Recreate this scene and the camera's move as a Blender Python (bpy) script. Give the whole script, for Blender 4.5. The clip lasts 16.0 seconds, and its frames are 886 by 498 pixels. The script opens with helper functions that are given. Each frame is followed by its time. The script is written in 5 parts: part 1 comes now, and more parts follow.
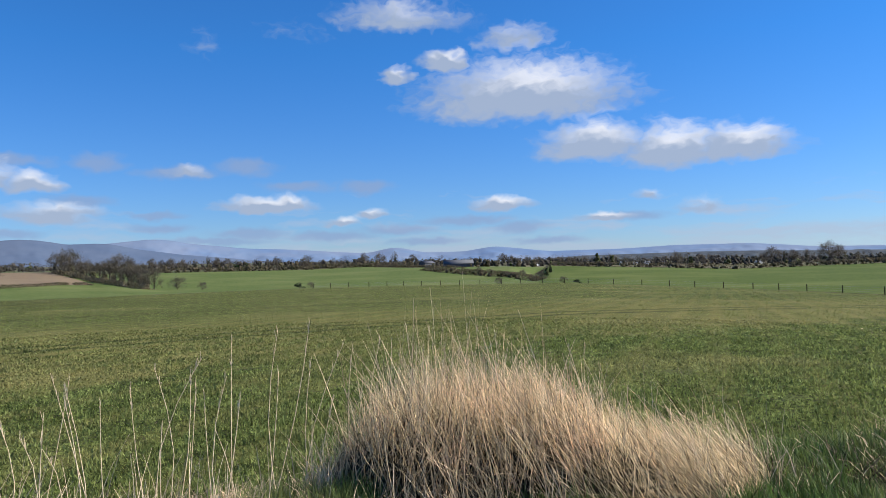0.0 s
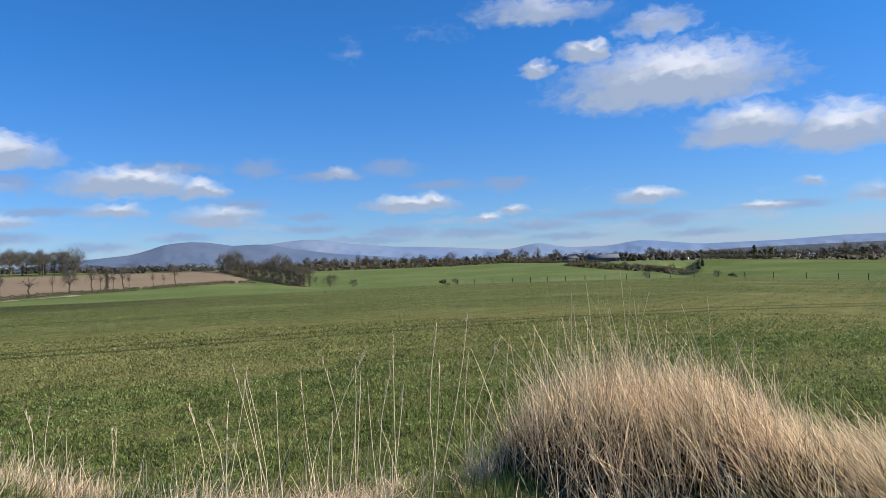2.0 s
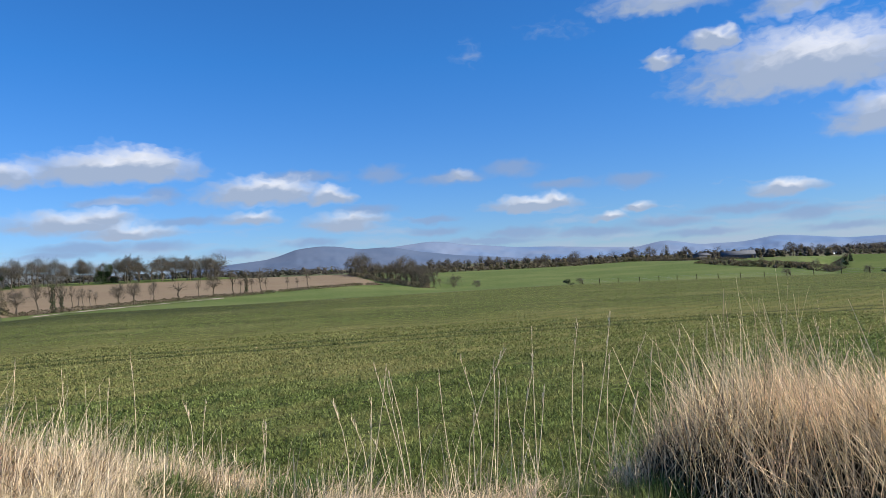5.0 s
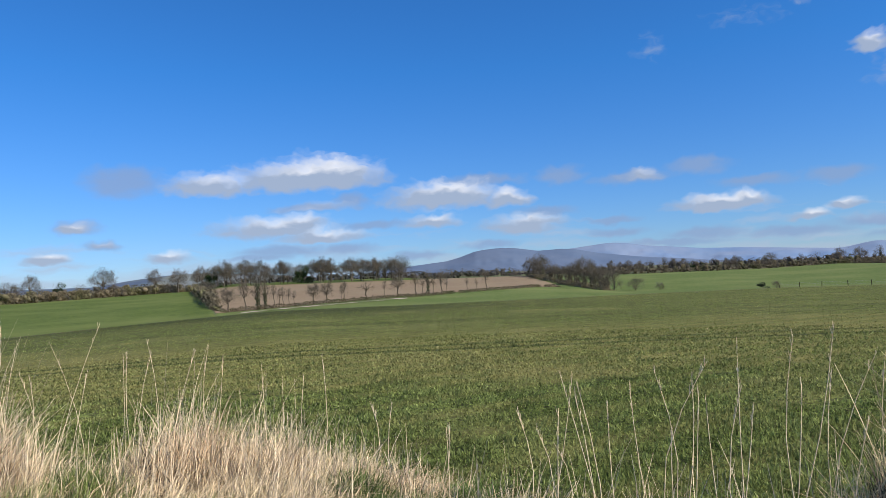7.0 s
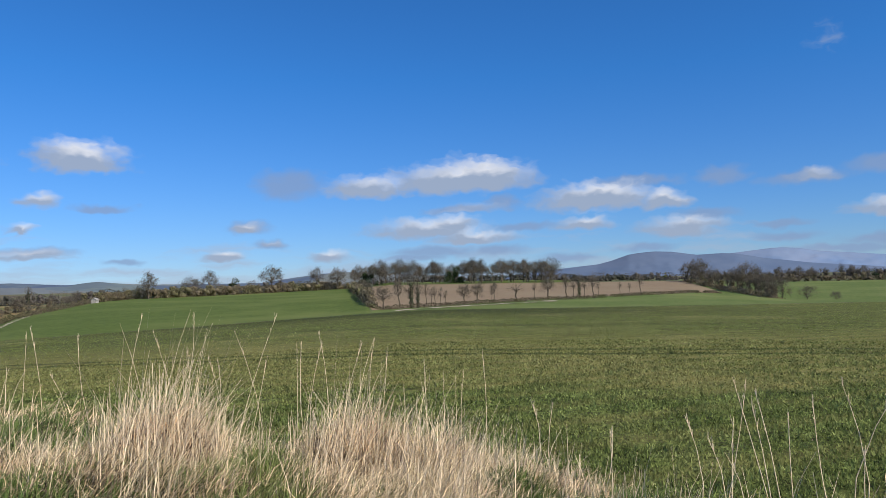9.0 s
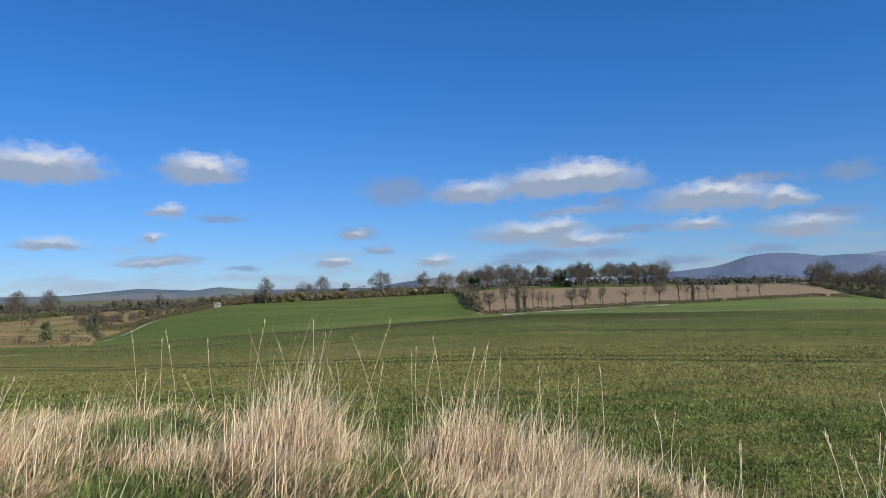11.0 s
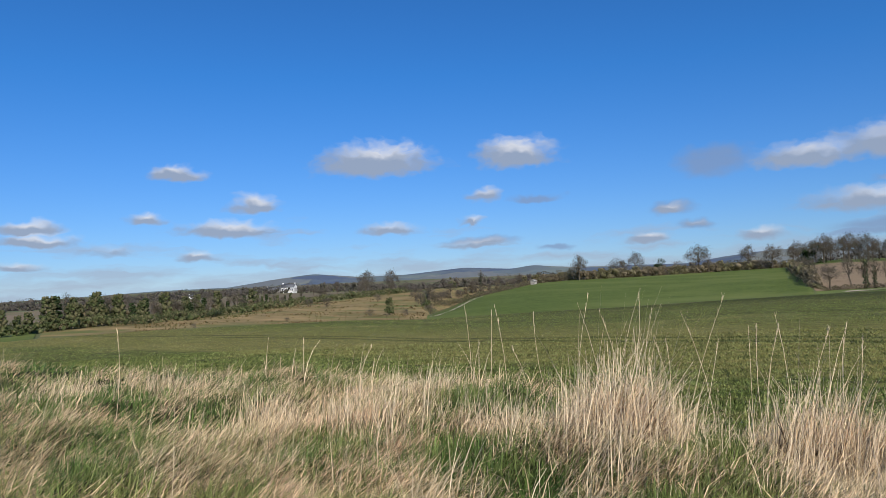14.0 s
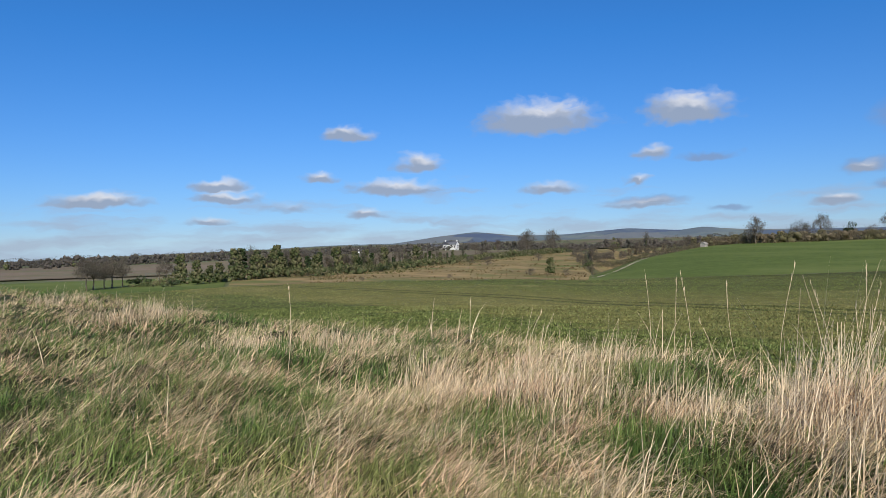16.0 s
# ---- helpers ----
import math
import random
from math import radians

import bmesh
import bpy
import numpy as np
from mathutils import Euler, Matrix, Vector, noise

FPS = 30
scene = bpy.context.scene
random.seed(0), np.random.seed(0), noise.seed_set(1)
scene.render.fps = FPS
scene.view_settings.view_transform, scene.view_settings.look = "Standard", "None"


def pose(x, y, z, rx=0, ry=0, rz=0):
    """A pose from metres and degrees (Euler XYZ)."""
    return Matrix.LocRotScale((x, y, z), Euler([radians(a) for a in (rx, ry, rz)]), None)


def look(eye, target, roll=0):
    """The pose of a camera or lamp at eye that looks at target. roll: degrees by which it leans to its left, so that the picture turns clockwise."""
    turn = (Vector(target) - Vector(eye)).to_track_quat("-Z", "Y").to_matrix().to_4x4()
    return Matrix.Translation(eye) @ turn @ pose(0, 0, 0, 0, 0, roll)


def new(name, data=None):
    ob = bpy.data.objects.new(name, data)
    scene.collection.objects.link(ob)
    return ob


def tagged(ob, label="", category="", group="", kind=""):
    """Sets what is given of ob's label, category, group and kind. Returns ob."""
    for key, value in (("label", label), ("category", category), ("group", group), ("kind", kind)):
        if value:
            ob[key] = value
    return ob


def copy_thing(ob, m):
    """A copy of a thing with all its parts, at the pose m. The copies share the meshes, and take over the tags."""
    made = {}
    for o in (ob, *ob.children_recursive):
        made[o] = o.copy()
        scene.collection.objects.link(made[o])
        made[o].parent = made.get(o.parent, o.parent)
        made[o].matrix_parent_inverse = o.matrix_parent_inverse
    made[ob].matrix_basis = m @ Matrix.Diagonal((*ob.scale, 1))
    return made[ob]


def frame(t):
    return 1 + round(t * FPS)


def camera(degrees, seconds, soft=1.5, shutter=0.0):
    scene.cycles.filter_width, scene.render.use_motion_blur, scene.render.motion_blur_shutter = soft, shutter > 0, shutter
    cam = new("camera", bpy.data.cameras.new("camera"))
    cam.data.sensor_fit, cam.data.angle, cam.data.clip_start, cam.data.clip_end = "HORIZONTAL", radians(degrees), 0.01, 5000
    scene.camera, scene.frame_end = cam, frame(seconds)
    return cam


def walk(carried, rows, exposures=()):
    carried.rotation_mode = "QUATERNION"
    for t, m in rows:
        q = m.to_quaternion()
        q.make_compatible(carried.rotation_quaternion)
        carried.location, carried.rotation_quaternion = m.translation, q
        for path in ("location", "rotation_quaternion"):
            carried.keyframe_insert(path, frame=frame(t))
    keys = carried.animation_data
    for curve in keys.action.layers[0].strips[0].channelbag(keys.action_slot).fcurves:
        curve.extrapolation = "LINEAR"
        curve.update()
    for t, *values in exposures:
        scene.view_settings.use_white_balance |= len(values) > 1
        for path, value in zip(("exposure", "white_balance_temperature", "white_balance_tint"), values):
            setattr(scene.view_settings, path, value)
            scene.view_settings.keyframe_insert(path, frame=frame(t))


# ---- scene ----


def aim(x, y, z, turn, tilt, lean):
    """A camera pose: turn clockwise from +y, tilt above the horizon, lean to its left, in degrees."""
    return pose(x, y, z, 90 + tilt, 0, -turn) @ pose(0, 0, 0, 0, 0, lean)


cam = camera(62.65, 16.0, soft=0.62, shutter=0.0)
walk(cam, [
    (0, aim(0.124, -0.315, 1.555, 34.69, 0.82, -1.50)),
    (0.5, aim(0.120, -0.304, 1.553, 32.02, 0.70, -1.73)),
    (1, aim(0.104, -0.289, 1.551, 28.77, 0.54, -1.84)),
    (1.5, aim(0.082, -0.272, 1.549, 26.05, 0.66, -2.05)),
    (2, aim(0.068, -0.262, 1.552, 23.50, 0.87, -2.35)),
    (2.5, aim(0.058, -0.254, 1.549, 21.47, 0.97, -2.38)),
    (3, aim(0.045, -0.242, 1.546, 19.58, 0.90, -2.36)),
    (3.5, aim(0.034, -0.232, 1.539, 17.40, 0.73, -2.46)),
    (6, aim(0.011, -0.088, 1.536, 9.13, 2.17, -2.94)),
    (6.5, aim(0.014, -0.040, 1.544, 4.62, 2.43, -2.52)),
    (7, aim(0.000, -0.000, 1.550, -0.00, 2.26, -2.98)),
    (7.5, aim(-0.023, 0.007, 1.551, -3.76, 2.41, -3.05)),
    (8, aim(-0.037, -0.000, 1.546, -7.14, 2.80, -2.55)),
    (8.5, aim(-0.055, -0.016, 1.538, -9.68, 2.91, -1.80)),
    (9, aim(-0.073, -0.024, 1.533, -11.78, 2.87, -1.71)),
    (11.5, aim(-0.127, -0.035, 1.557, -23.21, 4.54, -3.34)),
    (12, aim(-0.134, -0.032, 1.566, -27.15, 7.01, -4.99)),
    (12.5, aim(-0.163, -0.045, 1.563, -31.69, 8.33, -5.06)),
    (13, aim(-0.180, -0.039, 1.555, -35.28, 8.36, -4.70)),
    (13.5, aim(-0.219, -0.030, 1.545, -39.10, 7.19, -3.33)),
    (14, aim(-0.251, 0.009, 1.528, -44.34, 2.57, -2.46)),
    (14.5, aim(-0.348, 0.089, 1.495, -48.74, -1.74, -1.95)),
    (15, aim(-0.505, 0.164, 1.513, -51.65, -1.51, -2.16)),
    (15.5, aim(-0.612, 0.211, 1.543, -54.76, -0.84, -2.41)),
    (16, aim(-0.677, 0.237, 1.552, -57.04, -0.26, -1.26)),
], exposures=[(0, 0.57), (3.5, 0.55), (6.5, 0.55), (9, 0.38), (12.5, 0.26), (14.5, 0.25), (16, 0.27)])

# ---- world: sky with fair-weather clouds, one sun ----
SUN_TURN, SUN_HEIGHT = 118.0, 40.0
world = bpy.data.worlds.new("sky")
scene.world = world
world.use_nodes = True
wt = world.node_tree
wt.nodes.clear()


def wmath(op, a, b=None, c=None):
    n = wt.nodes.new("ShaderNodeMath")
    n.operation = op
    for i, v in enumerate((a, b, c)):
        if v is None:
            continue
        if isinstance(v, (int, float)):
            n.inputs[i].default_value = v
        else:
            wt.links.new(v, n.inputs[i])
    return n.outputs[0]


def wvec(op, a, b=None, c=None):
    n = wt.nodes.new("ShaderNodeVectorMath")
    n.operation = op
    for i, v in enumerate((a, b, c)):
        if v is None:
            continue
        if isinstance(v, tuple):
            n.inputs[i].default_value = v
        else:
            wt.links.new(v, n.inputs[i])
    return n.outputs["Value"] if op == "LENGTH" else n.outputs[0]


def wnoise(vec, scale, detail, rough):
    n = wt.nodes.new("ShaderNodeTexNoise")
    n.inputs["Scale"].default_value, n.inputs["Detail"].default_value, n.inputs["Roughness"].default_value = scale, detail, rough
    wt.links.new(vec, n.inputs["Vector"])
    return n.outputs


direction = wt.nodes.new("ShaderNodeTexCoord").outputs["Generated"]
split = wt.nodes.new("ShaderNodeSeparateXYZ")
wt.links.new(direction, split.inputs[0])
turn_deg = wmath("MULTIPLY", wmath("ARCTAN2", split.outputs[0], split.outputs[1]), 57.2958)
height_deg = wmath("MULTIPLY", wmath("ARCSINE", split.outputs[2]), 57.2958)
flat = wt.nodes.new("ShaderNodeCombineXYZ")
wt.links.new(turn_deg, flat.inputs[0])
wt.links.new(height_deg, flat.inputs[1])
# billows: the plane of turn and height, pushed about by noise
coarse = wvec("MULTIPLY_ADD", wnoise(wvec("MULTIPLY", flat.outputs[0], (1, 1.8, 1)), 0.34, 2, 0.5)[1], (3.4, 1.3, 0), (-1.7, -0.65, 0))
billow = wvec("MULTIPLY_ADD", wnoise(wvec("MULTIPLY", flat.outputs[0], (1, 1.5, 1)), 1.0, 1.5, 0.5)[1], (2.2, 1.1, 0), (-1.1, -0.55, 0))
# small low clouds are pushed less
push = wt.nodes.new("ShaderNodeMapRange")
wt.links.new(height_deg, push.inputs[0])
push.inputs[1].default_value, push.inputs[2].default_value, push.inputs[3].default_value, push.inputs[4].default_value = 1.0, 13.0, 0.42, 1.0
both = wvec("ADD", coarse, billow)
scaled = wt.nodes.new("ShaderNodeVectorMath")
scaled.operation = "SCALE"
wt.links.new(both, scaled.inputs[0])
wt.links.new(push.outputs[0], scaled.inputs["Scale"])
warped = wvec("ADD", flat.outputs[0], scaled.outputs[0])
mass, crown_mass, grey_mass = -2.0, -2.0, -2.0


def cloud(turn, height, wide, tall, thick):
    """One cloud: a heap with a flattened base, and the same a little higher for its sunlit top."""
    global mass, crown_mass
    wide, tall, thick = wide * 1.12, tall * 1.2, min(thick * 1.3, 1.1)
    height, tall = height - 0.25 * tall, tall * 1.25
    p = wvec("MULTIPLY_ADD", warped, (1 / wide, 1 / tall, 0), (-turn / wide, -height / tall, 0))
    folded = wvec("MAXIMUM", p, wvec("MULTIPLY", p, (-1, -2.3, 0)))
    mass = wmath("MAXIMUM", mass, wmath("MULTIPLY_ADD", wvec("LENGTH", folded), -thick, thick))
    up = wvec("LENGTH", wvec("ADD", p, (-0.1, -0.5, 0)))
    crown_mass = wmath("MAXIMUM", crown_mass, wmath("MULTIPLY_ADD", up, -thick, thick))


def grey(turn, height, wide, tall):
    """One thin grey scrap of cloud without a sunlit top."""
    global grey_mass
    wide, tall = wide * 1.25, tall * 1.35
    p = wvec("MULTIPLY_ADD", warped, (1 / wide, 1 / tall, 0), (-turn / wide, -height / tall, 0))
    grey_mass = wmath("MAXIMUM", grey_mass, wmath("MULTIPLY_ADD", wvec("LENGTH", p), -1.0, 1.0))


cloud(41.2, 12.72, 9.1, 2.70, 1)
cloud(31.6, 18.58, 5.6, 1.21, 0.55)
cloud(35.2, 15.33, 2.1, 0.94, 0.8)
cloud(31.5, 14.46, 1.3, 0.76, 0.7)
cloud(40.6, 16.87, 3.0, 1.22, 0.5)
cloud(46.5, 8.68, 4.4, 1.71, 1)
cloud(52.2, 7.98, 4.2, 1.88, 1)
cloud(57.0, 7.87, 4.1, 1.56, 1)
cloud(16.9, 16.08, 0.9, 0.79, 0.13)
cloud(23.3, 17.26, 1.9, 0.60, 0.10)
cloud(39.4, 4.18, 3.0, 0.64, 0.85)
cloud(47.2, 3.00, 2.6, 0.43, 0.8)
cloud(50.8, 4.48, 1.5, 0.43, 0.5)
cloud(54.3, 3.52, 1.8, 0.77, 0.45)
cloud(21.0, 4.48, 4.1, 0.69, 0.8)
cloud(22.7, 4.57, 1.6, 0.71, 1)
cloud(27.0, 3.11, 1.5, 0.46, 0.8)
cloud(29.0, 3.71, 1.3, 0.49, 0.7)
cloud(15.6, 7.00, 1.6, 0.60, 0.5)
cloud(5.2, 5.99, 1.8, 0.90, 0.8)
cloud(6.6, 3.75, 3.3, 0.78, 0.6)
cloud(-8.9, 8.45, 5.2, 1.45, 0.95)
cloud(0.3, 6.44, 5.4, 1.24, 0.95)
cloud(-0.7, 4.47, 2.5, 0.69, 0.7)
cloud(6.5, 3.99, 4.0, 0.72, 0.65)
cloud(-11.2, 4.80, 2.7, 0.84, 0.7)
cloud(-9.4, 3.78, 2.7, 0.48, 0.7)
cloud(-10.7, 8.25, 6.7, 1.25, 0.9)
cloud(-17.5, 7.75, 4.0, 0.95, 0.7)
cloud(-13.3, 4.51, 5.2, 1.02, 0.7)
cloud(-9.3, 3.74, 4.0, 0.64, 0.7)
cloud(-28.5, 2.64, 1.4, 0.41, 0.75)
cloud(-20.6, 2.41, 1.8, 0.50, 0.7)
cloud(-26.7, 4.85, 1.1, 0.42, 0.5)
cloud(-24.9, 3.54, 1.0, 0.24, 0.4)
cloud(-9.3, 6.04, 3.0, 0.44, 0.3)
cloud(-38.4, 9.68, 3.4, 1.41, 0.9)
cloud(-41.0, 6.66, 1.4, 0.60, 0.65)
cloud(-42.1, 4.69, 1.1, 0.38, 0.7)
cloud(-40.9, 2.99, 2.3, 0.39, 0.5)
cloud(-49.5, 9.64, 5.2, 1.47, 1)
cloud(-64.4, 8.74, 2.1, 0.68, 0.8)
cloud(-58.7, 6.41, 2.0, 0.82, 0.9)
cloud(-66.4, 5.41, 1.6, 0.61, 0.85)
cloud(-60.9, 4.60, 4.1, 0.73, 0.85)
cloud(-74.2, 4.80, 2.3, 0.62, 0.85)
cloud(-73.6, 3.95, 3.0, 0.50, 0.8)
cloud(-62.9, 2.64, 1.7, 0.49, 0.75)
cloud(-48.6, 4.33, 2.6, 0.57, 0.6)
cloud(-41.2, 6.69, 1.3, 0.43, 0.6)
cloud(-42.0, 4.58, 0.6, 0.41, 0.7)
cloud(-41.9, 2.82, 3.2, 0.42, 0.55)
cloud(-26.9, 4.69, 1.1, 0.41, 0.6)
cloud(-20.8, 2.40, 1.5, 0.49, 0.6)
cloud(-82.6, 3.72, 3.6, 0.60, 0.85)
cloud(-74.7, 2.13, 1.9, 0.40, 0.65)
cloud(-69.1, 3.15, 1.9, 0.52, 0.4)

grey(3.2, 7.54, 3.5, 0.42)
grey(9.6, 7.47, 1.8, 0.60)
grey(14.9, 6.91, 2.8, 0.56)
grey(19.7, 7.32, 2.1, 0.74)
grey(-10.2, 5.98, 2.8, 0.33)
grey(8.2, 4.81, 2.3, 0.47)
grey(-23.7, 8.10, 2.6, 1.02)
grey(-26.7, 4.83, 1.5, 0.51)
grey(-24.9, 3.50, 1.3, 0.33)
grey(-12.4, 2.67, 3.7, 0.42)
grey(-2.0, 1.87, 2.3, 0.37)
grey(3.8, 2.45, 2.3, 0.37)
grey(-14.1, 2.31, 2.8, 0.28)
grey(-5.4, 4.43, 2.8, 0.33)
grey(-7.3, 2.66, 2.3, 0.42)
grey(23.5, 5.80, 2.8, 0.42)
grey(28.9, 5.78, 2.1, 0.56)
grey(13.1, 3.78, 2.2, 0.23)
grey(19.8, 2.36, 2.8, 0.42)
grey(36.6, 3.05, 3.7, 0.37)
grey(40.9, 2.38, 2.3, 0.47)
grey(31.4, 2.44, 2.8, 0.37)
grey(13.7, 2.84, 2.3, 0.37)
grey(26.0, 2.06, 3.7, 0.37)
grey(43.0, 1.25, 2.8, 0.28)
grey(49.2, 3.02, 2.8, 0.37)
grey(-4.6, 4.51, 1.6, 0.33)
grey(-6.9, 6.38, 1.6, 0.56)
grey(17.2, 1.84, 4.2, 0.28)
grey(33.5, 1.46, 3.3, 0.28)
grey(-41.2, 3.11, 2.8, 0.28)
grey(-36.9, 6.19, 1.9, 0.28)
grey(-35.5, 2.34, 1.4, 0.23)

# thin broken cloud low over the horizon
band = wmath("MULTIPLY", wnoise(wvec("MULTIPLY", warped, (0.15, 1.05, 1)), 1.0, 4, 0.5)[0], 1.0)
low = wt.nodes.new("ShaderNodeMapRange")
wt.links.new(height_deg, low.inputs[0])
low.inputs[1].default_value, low.inputs[2].default_value, low.inputs[3].default_value, low.inputs[4].default_value = 0.5, 9.0, 0.26, -0.30
haze_cover = wmath("MINIMUM", wmath("MAXIMUM", wmath("MULTIPLY", wmath("ADD", wmath("SUBTRACT", band, 0.60), low.outputs[0]), 2.6), 0.0), 0.62)
# grey scraps
scraps = wt.nodes.new("ShaderNodeMapRange")
scraps.interpolation_type = "SMOOTHSTEP"
wt.links.new(grey_mass, scraps.inputs[0])
scraps.inputs[1].default_value, scraps.inputs[2].default_value, scraps.inputs[3].default_value, scraps.inputs[4].default_value = -0.1, 0.75, 0.0, 0.72
# ragged edges
ragged = wnoise(wvec("MULTIPLY", warped, (1, 2.0, 1)), 0.8, 3, 0.5)[0]
mass = wmath("ADD", mass, wmath("MULTIPLY_ADD", ragged, 0.6, -0.32))
cover = wt.nodes.new("ShaderNodeMapRange")
cover.interpolation_type = "SMOOTHSTEP"
wt.links.new(mass, cover.inputs[0])
cover.inputs[1].default_value, cover.inputs[2].default_value, cover.inputs[3].default_value, cover.inputs[4].default_value = -0.08, 0.66, 0.0, 0.93
lit = wt.nodes.new("ShaderNodeMapRange")
lit.interpolation_type = "SMOOTHSTEP"
wt.links.new(wmath("SUBTRACT", crown_mass, mass), lit.inputs[0])
lit.inputs[1].default_value, lit.inputs[2].default_value, lit.inputs[3].default_value, lit.inputs[4].default_value = -0.16, 0.60, 0.0, 1.0
sky = wt.nodes.new("ShaderNodeTexSky")
sky.sky_type = "NISHITA"
sky.sun_disc = False
sky.sun_elevation, sky.sun_rotation = radians(SUN_HEIGHT), radians(SUN_TURN)
sky.altitude, sky.air_density, sky.dust_density, sky.ozone_density = 100.0, 1.0, 0.0, 4.0
raised = wt.nodes.new("ShaderNodeCombineXYZ")
wt.links.new(split.outputs[0], raised.inputs[0])
wt.links.new(split.outputs[1], raised.inputs[1])
wt.links.new(wmath("MAXIMUM", split.outputs[2], 0.012), raised.inputs[2])
wt.links.new(raised.outputs[0], sky.inputs[0])
tone = wt.nodes.new("ShaderNodeMix")
tone.data_type = "RGBA"
tone.inputs[6].default_value, tone.inputs[7].default_value = (4.2, 5.1, 6.8, 1), (9.8, 10.0, 10.7, 1)
wt.links.new(lit.outputs[0], tone.inputs[0])
merge = wt.nodes.new("ShaderNodeMix")
merge.data_type = "RGBA"
wt.links.new(cover.outputs[0], merge.inputs[0])
# the deep clear blue of a dry spring day, paler low down
clear = wt.nodes.new("ShaderNodeMix")
clear.data_type = "RGBA"
clear.inputs[6].default_value, clear.inputs[7].default_value = (0.62, 0.85, 1.36, 1), (0.33, 0.95, 1.60, 1)
rise = wt.nodes.new("ShaderNodeMapRange")
wt.links.new(height_deg, rise.inputs[0])
rise.inputs[1].default_value, rise.inputs[2].default_value = 0.0, 16.0
wt.links.new(rise.outputs[0], clear.inputs[0])
deep = wt.nodes.new("ShaderNodeMix")
deep.data_type, deep.blend_type = "RGBA", "MULTIPLY"
deep.inputs[0].default_value = 1.0
wt.links.new(sky.outputs[0], deep.inputs[6])
wt.links.new(clear.outputs[2], deep.inputs[7])
veil = wt.nodes.new("ShaderNodeMix")
veil.data_type = "RGBA"
veil.inputs[7].default_value = (4.9, 5.8, 7.5, 1)
wt.links.new(haze_cover, veil.inputs[0])
wt.links.new(deep.outputs[2], veil.inputs[6])
torn = wt.nodes.new("ShaderNodeMix")
torn.data_type = "RGBA"
torn.inputs[7].default_value = (3.0, 4.2, 6.7, 1)
wt.links.new(scraps.outputs[0], torn.inputs[0])
wt.links.new(veil.outputs[2], torn.inputs[6])
wt.links.new(torn.outputs[2], merge.inputs[6])
wt.links.new(tone.outputs[2], merge.inputs[7])
ground_light = wt.nodes.new("ShaderNodeBackground")
ground_light.inputs[1].default_value = 0.062
wt.links.new(merge.outputs[2], ground_light.inputs[0])
wt.links.new(ground_light.outputs[0], wt.nodes.new("ShaderNodeOutputWorld").inputs[0])

sun = new("sun", bpy.data.lights.new("sun", "SUN"))
sun.data.energy, sun.data.angle, sun.data.color = 5.0, radians(0.53), (1.0, 0.94, 0.84)
sun.matrix_world = look((math.sin(radians(SUN_TURN)) * 50, math.cos(radians(SUN_TURN)) * 50, 50 * math.tan(radians(SUN_HEIGHT))), (0, 0, 0))

